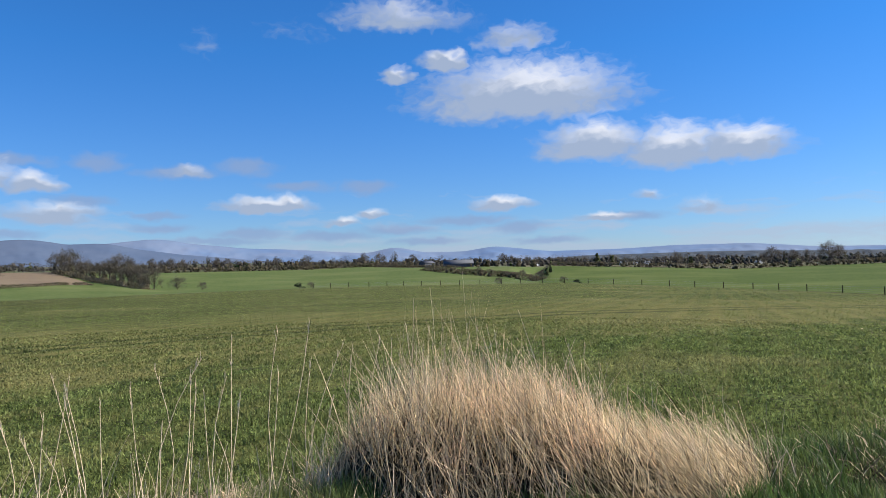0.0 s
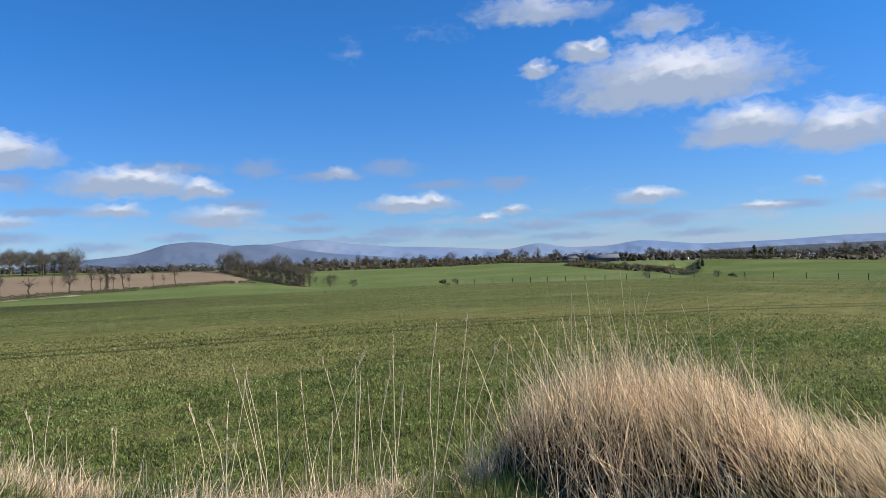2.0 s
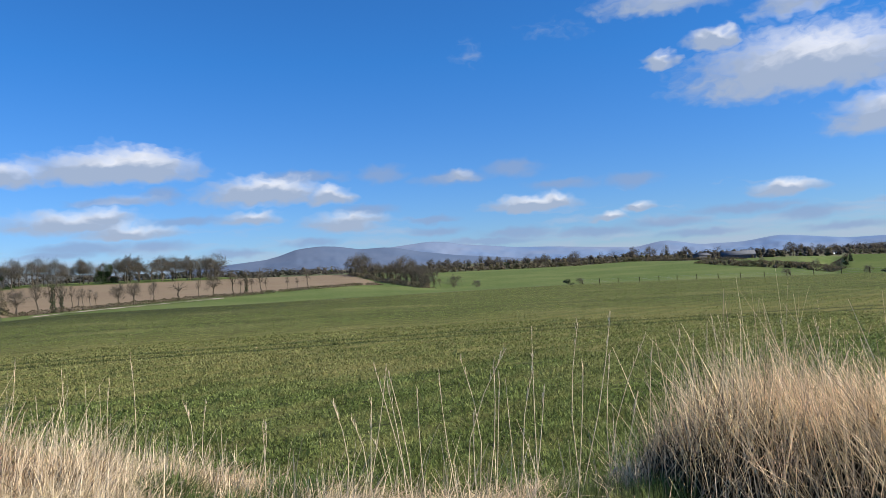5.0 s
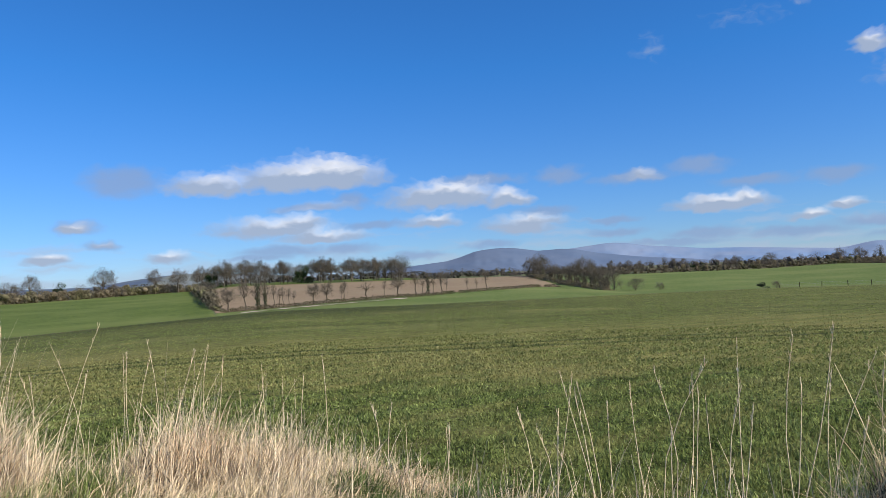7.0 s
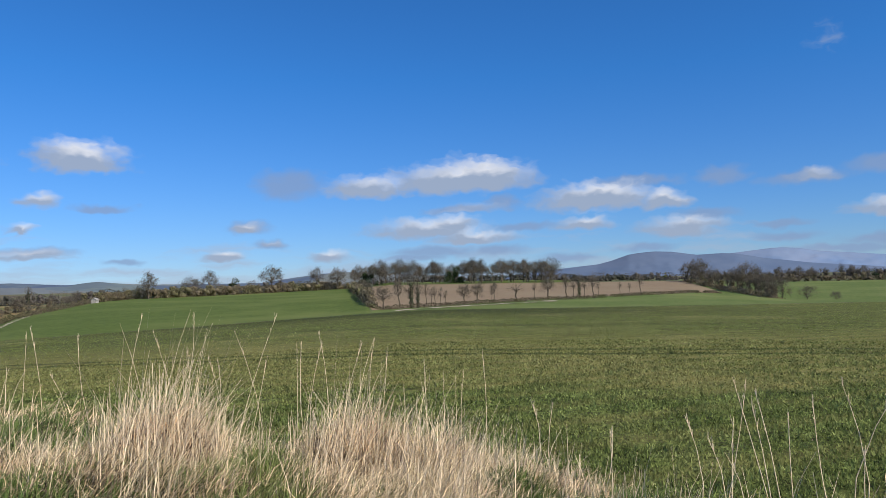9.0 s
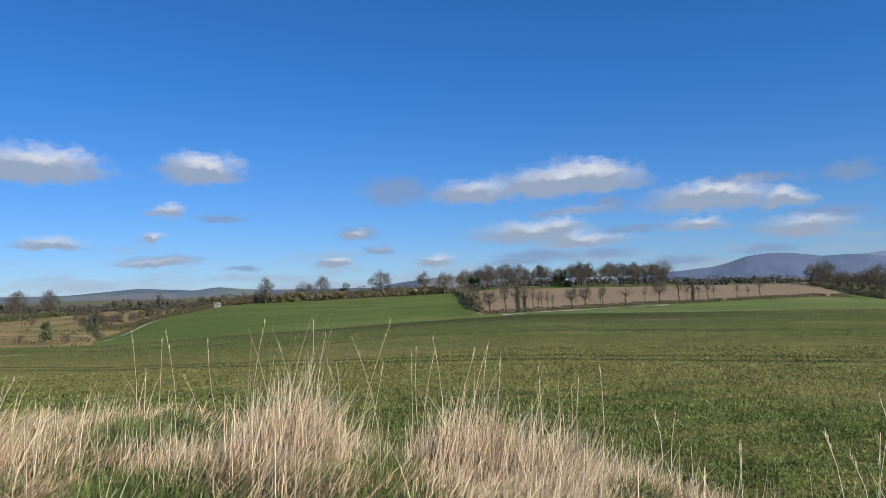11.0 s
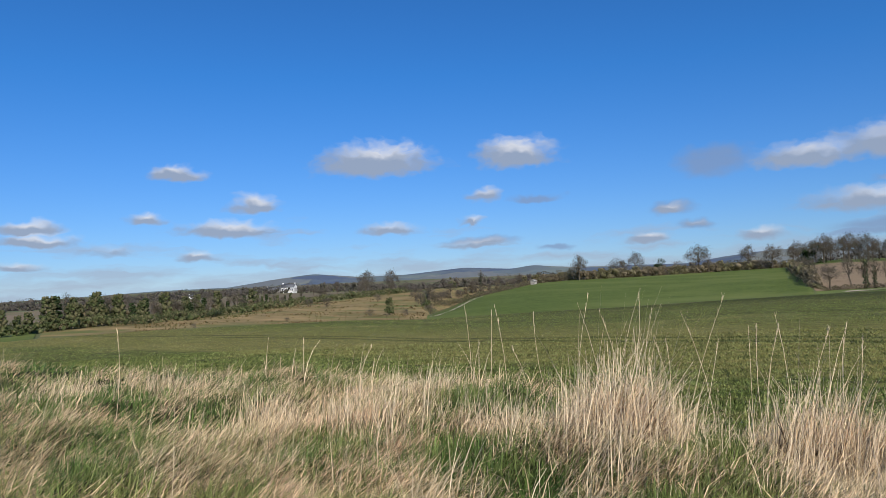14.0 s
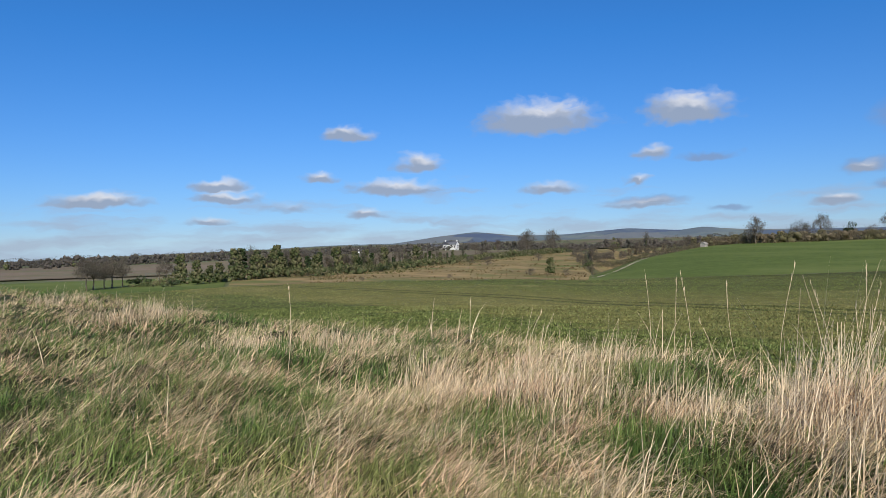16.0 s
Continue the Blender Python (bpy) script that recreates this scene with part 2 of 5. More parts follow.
# ---- materials ----
def material(name, dark, light, patch=None, fine=30.0, broad=0.6, rough=0.9, bump=0.25, vary=0.0, patch_at=(0.45, 0.65), per="island", stretch=(1, 1, 1), world_space=True, thin=0.0, contrast=(0.32, 0.68)):
    """Two colours by fine noise, a third in broad patches; vary: spread of brightness between pieces."""
    m = bpy.data.materials.new(name)
    m.use_nodes = True
    t = m.node_tree
    shade = t.nodes["Principled BSDF"]
    shade.inputs["Roughness"].default_value = rough
    shade.inputs["Specular IOR Level"].default_value = 0.25 if rough < 0.6 else 0.04
    if world_space:
        place_out = t.nodes.new("ShaderNodeNewGeometry").outputs["Position"]
    else:
        place_out = t.nodes.new("ShaderNodeTexCoord").outputs["Object"]
    grid = t.nodes.new("ShaderNodeVectorMath")
    grid.operation = "MULTIPLY"
    grid.inputs[1].default_value = stretch
    t.links.new(place_out, grid.inputs[0])

    def tex(scale, detail):
        n = t.nodes.new("ShaderNodeTexNoise")
        n.inputs["Scale"].default_value, n.inputs["Detail"].default_value, n.inputs["Roughness"].default_value = scale, detail, 0.62
        t.links.new(grid.outputs[0], n.inputs["Vector"])
        return n.outputs[0]

    def ramp(value, a, b):
        n = t.nodes.new("ShaderNodeMapRange")
        n.inputs[1].default_value, n.inputs[2].default_value = a, b
        t.links.new(value, n.inputs[0])
        return n.outputs[0]

    def mix(f, a, b):
        n = t.nodes.new("ShaderNodeMix")
        n.data_type = "RGBA"
        t.links.new(f, n.inputs[0])
        for i, v in ((6, a), (7, b)):
            if isinstance(v, tuple):
                n.inputs[i].default_value = (*v, 1)
            else:
                t.links.new(v, n.inputs[i])
        return n.outputs[2]

    grain = tex(fine, 5)
    colour = mix(ramp(grain, *contrast), dark, light)
    if fine >= 1:
        colour = mix(ramp(tex(fine * 0.17, 3), 0.62, 0.40), colour, mix(ramp(grain, 0.4, 0.9), dark, light))
    if patch:
        colour = mix(ramp(tex(broad, 4), *patch_at), colour, patch)
    if vary:
        if per == "island":
            pick = t.nodes.new("ShaderNodeNewGeometry").outputs["Random Per Island"]
        else:
            pick = t.nodes.new("ShaderNodeObjectInfo").outputs["Random"]
        bright = t.nodes.new("ShaderNodeMapRange")
        t.links.new(pick, bright.inputs[0])
        bright.inputs[3].default_value, bright.inputs[4].default_value = 1 - vary, 1 + vary
        hue = t.nodes.new("ShaderNodeHueSaturation")
        t.links.new(colour, hue.inputs["Color"])
        t.links.new(bright.outputs[0], hue.inputs["Value"])
        colour = hue.outputs[0]
    t.links.new(colour, shade.inputs["Base Color"])
    if bump:
        n = t.nodes.new("ShaderNodeBump")
        n.inputs["Strength"].default_value, n.inputs["Distance"].default_value = bump, 0.03
        t.links.new(grain, n.inputs["Height"])
        t.links.new(n.outputs[0], shade.inputs["Normal"])
    if thin:
        # light passes through thin leaves and straw
        glow = t.nodes.new("ShaderNodeBsdfTranslucent")
        t.links.new(colour, glow.inputs["Color"])
        blend = t.nodes.new("ShaderNodeMixShader")
        blend.inputs[0].default_value = thin
        t.links.new(shade.outputs[0], blend.inputs[1])
        t.links.new(glow.outputs[0], blend.inputs[2])
        t.links.new(blend.outputs[0], t.nodes["Material Output"].inputs["Surface"])
    return m


M_VERGE = material("thatch_and_soil", (0.022, 0.022, 0.010), (0.085, 0.078, 0.036), (0.035, 0.055, 0.015), 40, 2.5)
# old thatch, its colour darkened to carry the shade under the tussock
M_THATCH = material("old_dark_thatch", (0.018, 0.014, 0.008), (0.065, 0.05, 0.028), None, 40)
M_FAR = material("distant_farmland", (0.07, 0.075, 0.038), (0.12, 0.12, 0.06), (0.15, 0.115, 0.078), 0.05, 0.006, bump=0)
M_FALLOW = material("fallow_earth", (0.13, 0.10, 0.072), (0.20, 0.155, 0.112), (0.12, 0.115, 0.062), 0.35, 0.02, bump=0.3)
M_BUSHY = material("olive_brown_growth", (0.15, 0.122, 0.078), (0.31, 0.255, 0.165), (0.18, 0.17, 0.085), 0.9, 0.12, bump=0, vary=0.3, thin=0.5)
M_CROP = material("young_cereal_crop", (0.018, 0.020, 0.008), (0.175, 0.210, 0.054), (0.140, 0.135, 0.050), 14, 0.09, contrast=(0.40, 0.60), bump=0.5, patch_at=(0.5, 0.72), stretch=(1, 1, 1))
M_PLOUGH = material("ploughed_earth", (0.165, 0.122, 0.078), (0.235, 0.175, 0.115), (0.20, 0.155, 0.10), 1.2, 0.03, bump=0.4)
M_PASTURE = material("grazed_pasture", (0.062, 0.092, 0.024), (0.115, 0.145, 0.046), (0.13, 0.15, 0.052), 0.8, 0.025, bump=0.2)
M_PASTURE_DEEP = material("lush_pasture", (0.054, 0.080, 0.018), (0.092, 0.120, 0.030), (0.112, 0.134, 0.04), 0.8, 0.03, bump=0.2)
M_SCRUB = material("rough_rushy_pasture", (0.10, 0.088, 0.036), (0.29, 0.205, 0.10), (0.105, 0.118, 0.040), 0.22, 0.06, bump=0.3, patch_at=(0.49, 0.60), stretch=(0.35, 1, 1))
M_STONE_TRACK = material("pale_earth_track", (0.30, 0.25, 0.18), (0.48, 0.42, 0.33), (0.10, 0.13, 0.045), 1.5, 0.22, bump=0.2, patch_at=(0.44, 0.54))
M_STRAW = material("dry_straw", (0.49, 0.375, 0.215), (0.79, 0.635, 0.415), (0.66, 0.46, 0.29), 12, 1.1, rough=0.6, bump=0, vary=0.55, thin=0.12)
M_STALK = material("bleached_stalk", (0.66, 0.52, 0.34), (0.87, 0.71, 0.50), None, 20, rough=0.7, bump=0, vary=0.35, thin=0.1)
M_TUSSOCK = material("tussock_straw", (0.62, 0.49, 0.29), (0.90, 0.75, 0.50), (0.88, 0.63, 0.41), 9, 1.4, rough=0.6, bump=0, vary=0.6, thin=0.25)
M_RUSH = material("tan_rushes", (0.11, 0.085, 0.04), (0.25, 0.165, 0.085), (0.12, 0.12, 0.045), 0.5, 0.06, bump=0, vary=0.3, thin=0.4)
M_DARK_STALK = material("old_dark_stem", (0.07, 0.045, 0.03), (0.13, 0.085, 0.055), None, 20, bump=0)
M_GREEN = material("fresh_grass", (0.052, 0.105, 0.022), (0.200, 0.280, 0.072), (0.24, 0.245, 0.085), 3.0, 0.8, rough=0.55, bump=0, vary=0.6, thin=0.3)
M_SEEDLING = material("crop_leaf", (0.105, 0.135, 0.036), (0.295, 0.340, 0.115), (0.30, 0.275, 0.11), 7, 0.09, thin=0.45, rough=0.62, bump=0, vary=0.55, patch_at=(0.5, 0.72))
M_BARK = material("weathered_bark", (0.09, 0.072, 0.052), (0.22, 0.18, 0.135), None, 3, bump=0.3, world_space=False)
M_TWIG = material("winter_twigs", (0.105, 0.088, 0.068), (0.205, 0.17, 0.132), (0.13, 0.122, 0.085), 1.5, 0.3, bump=0, vary=0.2, thin=0.35, world_space=False)
M_IVY = material("ivy_leaves", (0.022, 0.035, 0.012), (0.05, 0.07, 0.022), None, 2, rough=0.5, bump=0, vary=0.4, world_space=False)
M_HEDGE = material("hedge_growth", (0.105, 0.088, 0.058), (0.225, 0.182, 0.122), (0.105, 0.105, 0.052), 0.8, 0.12, bump=0, vary=0.15, thin=0.45)
M_CONIFER = material("conifer_needles", (0.020, 0.036, 0.015), (0.062, 0.080, 0.032), None, 2, bump=0, vary=0.4, world_space=False)
M_FAR_WOOD = material("distant_bare_wood", (0.082, 0.075, 0.067), (0.170, 0.148, 0.124), (0.082, 0.086, 0.062), 0.3, 0.03, bump=0, vary=0.1, thin=0.45)
M_EVER = material("scrub_evergreen", (0.045, 0.066, 0.026), (0.150, 0.165, 0.070), (0.21, 0.18, 0.10), 1.2, 0.5, bump=0, vary=0.25, thin=0.3, world_space=False)
# weathered straw, coloured darker to read as shade between the stems
M_OLD = material("weathered_straw", (0.06, 0.045, 0.028), (0.22, 0.16, 0.10), None, 10, bump=0, vary=0.5)
# the rim's heights: blue distance haze is mixed into their base colours
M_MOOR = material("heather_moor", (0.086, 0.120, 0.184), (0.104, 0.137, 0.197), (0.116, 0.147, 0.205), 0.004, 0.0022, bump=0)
M_MOOR_HAZED = material("pale_mountain_moor", (0.145, 0.205, 0.30), (0.185, 0.228, 0.31), (0.13, 0.20, 0.32), 0.003, 0.0016, bump=0)
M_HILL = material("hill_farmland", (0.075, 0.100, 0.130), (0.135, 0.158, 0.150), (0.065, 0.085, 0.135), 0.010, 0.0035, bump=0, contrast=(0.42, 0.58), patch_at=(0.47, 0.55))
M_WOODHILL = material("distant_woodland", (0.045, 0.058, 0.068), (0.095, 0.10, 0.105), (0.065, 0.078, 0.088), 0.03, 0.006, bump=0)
M_WHITE = material("white_render", (0.72, 0.71, 0.68), (0.82, 0.81, 0.79), None, 2, bump=0.05)
M_SLATE = material("grey_slate", (0.10, 0.105, 0.115), (0.17, 0.175, 0.185), None, 3, bump=0.1)
M_TIN = material("weathered_tin", (0.07, 0.07, 0.075), (0.14, 0.14, 0.145), None, 2, rough=0.55, bump=0.1)
M_WOODPOST = material("tarred_post", (0.025, 0.02, 0.015), (0.07, 0.055, 0.04), None, 12, bump=0.2)
M_WIRE = material("galvanised_wire", (0.25, 0.25, 0.25), (0.35, 0.35, 0.35), None, 8, rough=0.5, bump=0)
M_GLASS = material("dark_window_glass", (0.02, 0.022, 0.025), (0.035, 0.038, 0.042), None, 1, rough=0.1, bump=0)
M_STONEWALL = material("rubble_stone", (0.25, 0.23, 0.20), (0.40, 0.37, 0.33), None, 3, bump=0.4)
M_FLOWER = material("yellow_petals", (0.75, 0.55, 0.02), (0.85, 0.68, 0.05), None, 30, bump=0)


def patchwork(m, size, tones, share=0.75):
    """Lays a patchwork of fields of three tones over a material, cells about size metres across."""
    t = m.node_tree
    shade = t.nodes["Principled BSDF"]
    before = shade.inputs["Base Color"].links[0].from_socket
    cells = t.nodes.new("ShaderNodeTexVoronoi")
    cells.voronoi_dimensions, cells.distance = "2D", "CHEBYCHEV"
    cells.inputs["Scale"].default_value = 1 / size
    t.links.new(t.nodes.new("ShaderNodeNewGeometry").outputs["Position"], cells.inputs["Vector"])
    pick = t.nodes.new("ShaderNodeSeparateColor")
    t.links.new(cells.outputs["Color"], pick.inputs[0])
    ramp = t.nodes.new("ShaderNodeValToRGB")
    ramp.color_ramp.interpolation = "CONSTANT"
    ramp.color_ramp.elements[0].color = (*tones[0], 1)
    ramp.color_ramp.elements[1].position, ramp.color_ramp.elements[1].color = 0.4, (*tones[1], 1)
    ramp.color_ramp.elements.new(0.72).color = (*tones[2], 1)
    t.links.new(pick.outputs[0], ramp.inputs[0])
    blend = t.nodes.new("ShaderNodeMix")
    blend.data_type = "RGBA"
    blend.inputs[0].default_value = share
    t.links.new(before, blend.inputs[6])
    t.links.new(ramp.outputs[0], blend.inputs[7])
    t.links.new(blend.outputs[2], shade.inputs["Base Color"])


patchwork(M_FAR, 85.0, ((0.085, 0.105, 0.045), (0.13, 0.105, 0.072), (0.15, 0.135, 0.082)))
# hill field tones carry the same haze blue
patchwork(M_HILL, 260.0, ((0.075, 0.100, 0.145), (0.125, 0.155, 0.150), (0.165, 0.175, 0.155)), 0.6)


def sown_strips(m, tint, start, end):
    """Tints a band of the crop that runs along the verge, where the seed came up thinner, with soft ragged edges, and drill rows."""
    t = m.node_tree
    shade = t.nodes["Principled BSDF"]
    before = shade.inputs["Base Color"].links[0].from_socket
    place_out = t.nodes.new("ShaderNodeNewGeometry").outputs["Position"]
    xyz = t.nodes.new("ShaderNodeSeparateXYZ")
    t.links.new(place_out, xyz.inputs[0])
    wob = t.nodes.new("ShaderNodeTexNoise")
    wob.inputs["Scale"].default_value, wob.inputs["Detail"].default_value = 0.35, 5
    t.links.new(place_out, wob.inputs["Vector"])

    def calc(op, *args):
        n = t.nodes.new("ShaderNodeMath")
        n.operation = op
        for i, v in enumerate(args):
            if isinstance(v, (int, float)):
                n.inputs[i].default_value = v
            else:
                t.links.new(v, n.inputs[i])
        return n.outputs[0]

    across = calc("MULTIPLY_ADD", wob.outputs[0], 5.0, calc("ADD", xyz.outputs[1], -2.5))
    band = None
    for a, b in ((start - 0.8, start + 0.8), (end + 14, end)):
        n = t.nodes.new("ShaderNodeMapRange")
        n.inputs[1].default_value, n.inputs[2].default_value = a, b
        t.links.new(across, n.inputs[0])
        band = n.outputs[0] if band is None else calc("MULTIPLY", band, n.outputs[0])
    # drill rows
    rows = calc("SINE", calc("MULTIPLY", calc("ADD", calc("MULTIPLY", xyz.outputs[0], 0.574), calc("MULTIPLY", xyz.outputs[1], -0.819)), 4.2))
    band = calc("MULTIPLY_ADD", band, 0.55, calc("MULTIPLY", calc("MAXIMUM", rows, 0.0), 0.38))
    n = t.nodes.new("ShaderNodeMix")
    n.data_type = "RGBA"
    t.links.new(band, n.inputs[0])
    t.links.new(before, n.inputs[6])
    n.inputs[7].default_value = (*tint, 1)
    # bare wheel tracks along the field, and cloud shade painted dark on the far slope
    soil_and_shade = t.nodes.new("ShaderNodeMix")
    soil_and_shade.data_type = "RGBA"
    t.links.new(n.outputs[2], soil_and_shade.inputs[6])
    soil_and_shade.inputs[7].default_value = (0.27 * tint[0], 0.34 * tint[1], 0.34 * tint[2], 1)
    track = None
    wander = calc("MULTIPLY_ADD", wob.outputs[0], 0.5, calc("ADD", xyz.outputs[1], -0.25))
    for y in (22.6, 24.4, 46.0, 47.8):
        gap = calc("ABSOLUTE", calc("SUBTRACT", wander, y))
        r = t.nodes.new("ShaderNodeMapRange")
        r.inputs[1].default_value, r.inputs[2].default_value, r.inputs[3].default_value, r.inputs[4].default_value = 0.14, 0.42, 0.85, 0.0
        t.links.new(gap, r.inputs[0])
        track = r.outputs[0] if track is None else calc("MAXIMUM", track, r.outputs[0])
    # painted shade: deepens towards the crest, fades out at both sides
    slope_shade = None
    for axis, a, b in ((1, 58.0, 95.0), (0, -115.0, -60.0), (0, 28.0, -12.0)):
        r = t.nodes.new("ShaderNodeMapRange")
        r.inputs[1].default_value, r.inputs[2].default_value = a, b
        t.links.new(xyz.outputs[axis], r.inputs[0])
        slope_shade = r.outputs[0] if slope_shade is None else calc("MULTIPLY", slope_shade, r.outputs[0])
    t.links.new(calc("MAXIMUM", track, calc("MULTIPLY", slope_shade, 0.88)), soil_and_shade.inputs[0])
    n = soil_and_shade
    # plants standing thicker and thinner
    stand_noise = t.nodes.new("ShaderNodeTexNoise")
    stand_noise.inputs["Scale"].default_value, stand_noise.inputs["Detail"].default_value, stand_noise.inputs["Roughness"].default_value = 0.7, 8, 0.78
    t.links.new(place_out, stand_noise.inputs["Vector"])
    thick = t.nodes.new("ShaderNodeMapRange")
    t.links.new(stand_noise.outputs[0], thick.inputs[0])
    thick.inputs[1].default_value, thick.inputs[2].default_value, thick.inputs[3].default_value, thick.inputs[4].default_value = 0.36, 0.64, 0.82, 1.18
    hue = t.nodes.new("ShaderNodeHueSaturation")
    t.links.new(n.outputs[2], hue.inputs["Color"])
    t.links.new(thick.outputs[0], hue.inputs["Value"])
    t.links.new(hue.outputs[0], shade.inputs["Base Color"])


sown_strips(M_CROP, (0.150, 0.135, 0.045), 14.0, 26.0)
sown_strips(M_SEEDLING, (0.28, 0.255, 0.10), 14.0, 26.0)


# ---- mesh helpers ----
def quick_mesh(name, verts, faces, mat, smooth=False):
    """A mesh from an n x 3 array and an m x 3 or m x 4 index array."""
    me = bpy.data.meshes.new(name)
    verts, faces = np.asarray(verts, dtype=np.float32), np.asarray(faces, dtype=np.int32)
    m, k = faces.shape
    me.vertices.add(len(verts))
    me.vertices.foreach_set("co", verts.ravel())
    me.loops.add(m * k)
    me.loops.foreach_set("vertex_index", faces.ravel())
    me.polygons.add(m)
    me.polygons.foreach_set("loop_start", np.arange(0, m * k, k, dtype=np.int32))
    me.update(calc_edges=True)
    if smooth:
        me.polygons.foreach_set("use_smooth", np.ones(m, dtype=bool))
    me.materials.append(mat)
    return me


def part(name, me, parent, label=""):
    """Links a mesh as one part of a thing."""
    ob = new(name, me)
    ob.parent = parent
    if label:
        tagged(ob, label)
    return ob


def grid_faces(rows, cols):
    i = np.arange(rows * cols).reshape(rows, cols)
    return np.stack([i[:-1, :-1].ravel(), i[:-1, 1:].ravel(), i[1:, 1:].ravel(), i[1:, :-1].ravel()], 1)


def mottle(x, y, seed):
    """Smooth value noise between 0 and 1."""
    table = np.random.RandomState(seed).rand(256, 256)
    xi, yi = np.floor(x).astype(int), np.floor(y).astype(int)
    fx, fy = x - xi, y - yi
    fx, fy = fx * fx * (3 - 2 * fx), fy * fy * (3 - 2 * fy)
    a, b = table[xi % 256, yi % 256], table[(xi + 1) % 256, yi % 256]
    c, d = table[xi % 256, (yi + 1) % 256], table[(xi + 1) % 256, (yi + 1) % 256]
    return (a * (1 - fx) + b * fx) * (1 - fy) + (c * (1 - fx) + d * fx) * fy


# ---- the lie of the land: lines round the viewpoint, each with its distance and its height angle ----
EYE = 1.55


def line(turns, values):
    return lambda az: np.interp(az, turns, values)


edge_d = line((-180, -90, -83, -75, -65, -55, -45, -30, -15, -5, 5, 15, 25, 40, 60, 90, 180), (9, 26, 20, 13, 11, 9.3, 7.6, 6.2, 5.2, 4.5, 3.9, 3.7, 3.8, 4.6, 4.8, 7, 9))
bank_h = line((-180, -90, -82, -75, -65, -50, -36, -28, -20, -10, 5, 25, 60, 180), (0.3, 0.55, 0.50, 0.40, 0.36, 0.42, 0.38, 0.30, 0.26, 0.20, 0.14, 0.15, 0.2, 0.3))
crest_d = line((-180, -90, -80, -67, -52, -45, -26, -13, 10, 25, 38, 50, 66, 180), (90, 62, 68, 78, 92, 100, 110, 120, 150, 200, 200, 165, 130, 90))
crest_a = line((-180, -80, -74, -67, -52, -46, -31, -18, -13, -2, 10, 25, 38, 44, 54, 66, 180),
               (-2.9, -2.9, -2.74, -2.65, -2.7, -2.9, -2.53, -2.02, -1.87, -2.0, -2.03, -1.95, -2.03, -2.05, -2.55, -3.15, -2.9))
low_d = line((-46, -18, -17, -6, 3, 9, 14, 42, 66), (116, 132, 150, 190, 230, 262, 230, 225, 160))
low_a = line((-80, -67, -46, -20, -17.4, -6.3, 3.1, 7, 10, 14, 25, 40, 54, 66), (-2.72, -2.6, -2.8, -2.1, -1.82, -1.38, -1.13, -1.08, -1.25, -1.78, -1.9, -2.0, -2.3, -2.8))
top_d = line((-180, -88, -70, -67, -64, -59, -53, -47.5, -46.2, -45.6, -42, -38, -30, -19, 6, 12, 28, 40, 43, 66, 180), (400, 330, 240, 190, 205, 240, 275, 290, 290, 150, 215, 290, 330, 345, 350, 390, 430, 300, 360, 350, 400))
top_a = line((-180, -88, -70, -67, -64, -59, -53, -47.5, -46.2, -45.6, -44, -42.4, -40.8, -37.5, -35, -30, -19, -16, -6.7, 6, 12.5, 24, 28, 33, 40, 42, 43, 48, 56.5, 66, 180),
             (-1.0, -1.15, -1.5, -1.95, -1.82, -1.3, -0.85, -0.75, -0.75, -2.65, -2.14, -1.47, -1.07, -0.5, -0.35, -0.23, -0.06, 0.13, 0.01, -0.2, -0.48, -0.53, -0.43, -0.64, -1.36, -1.7, -0.75, -0.9, -1.24, -1.0, -1.0))
far_a = line((-180, -88, -70, -57, -46, -37, -20, 0, 12, 28, 45, 66, 180), (-0.5, -0.8, -0.6, -0.28, -0.45, -0.25, 0.05, 0.1, -0.2, -0.25, -0.7, -0.9, -0.5))
rim_a = line((-180, -88, -66, -47, 0, 24, 47, 66, 180), (-0.4, -0.45, 0.12, 0.25, 0.25, 0.05, -0.4, -0.5, -0.4))


wood_rise = line((-19, -17.5, -3.5, -1), (0, 1, 1, 0))


def sight(d, a):
    return EYE + d * np.tan(np.radians(a))


def land_lines(az):
    """Distances and heights of the land's lines, from the feet to the rim."""
    e, c = edge_d(az), crest_d(az)
    lo = np.maximum(low_d(az), c * 1.15)
    to = np.maximum(top_d(az), lo * 1.1)
    zero = np.zeros_like(az)
    field = -0.30 - 0.012 * (e - 5)
    ds = [zero + 0.01, zero + 1.7, zero + 2.7, np.minimum(e - 0.3, 4.4), e, e + 1.4, e + 8, c, c * 1.06, lo, to, to + 70, zero + 650, zero + 1200, zero + 2200, zero + 4900]
    zs = [zero, zero, 0.55 * bank_h(az), bank_h(az) * 1.03, bank_h(az), field, field - 0.17, sight(c, crest_a(az)), sight(c, crest_a(az)) - 0.7, sight(lo, low_a(az)), sight(to, top_a(az)),
          sight(to + 70, np.maximum(top_a(az) + 0.05 + 0.17 * wood_rise(az), far_a(az) - 0.2)), sight(650, far_a(az)), sight(1200, 0.5 * (far_a(az) + rim_a(az))), sight(2200, rim_a(az)), sight(4900, rim_a(az) - 0.3)]
    return ds, zs


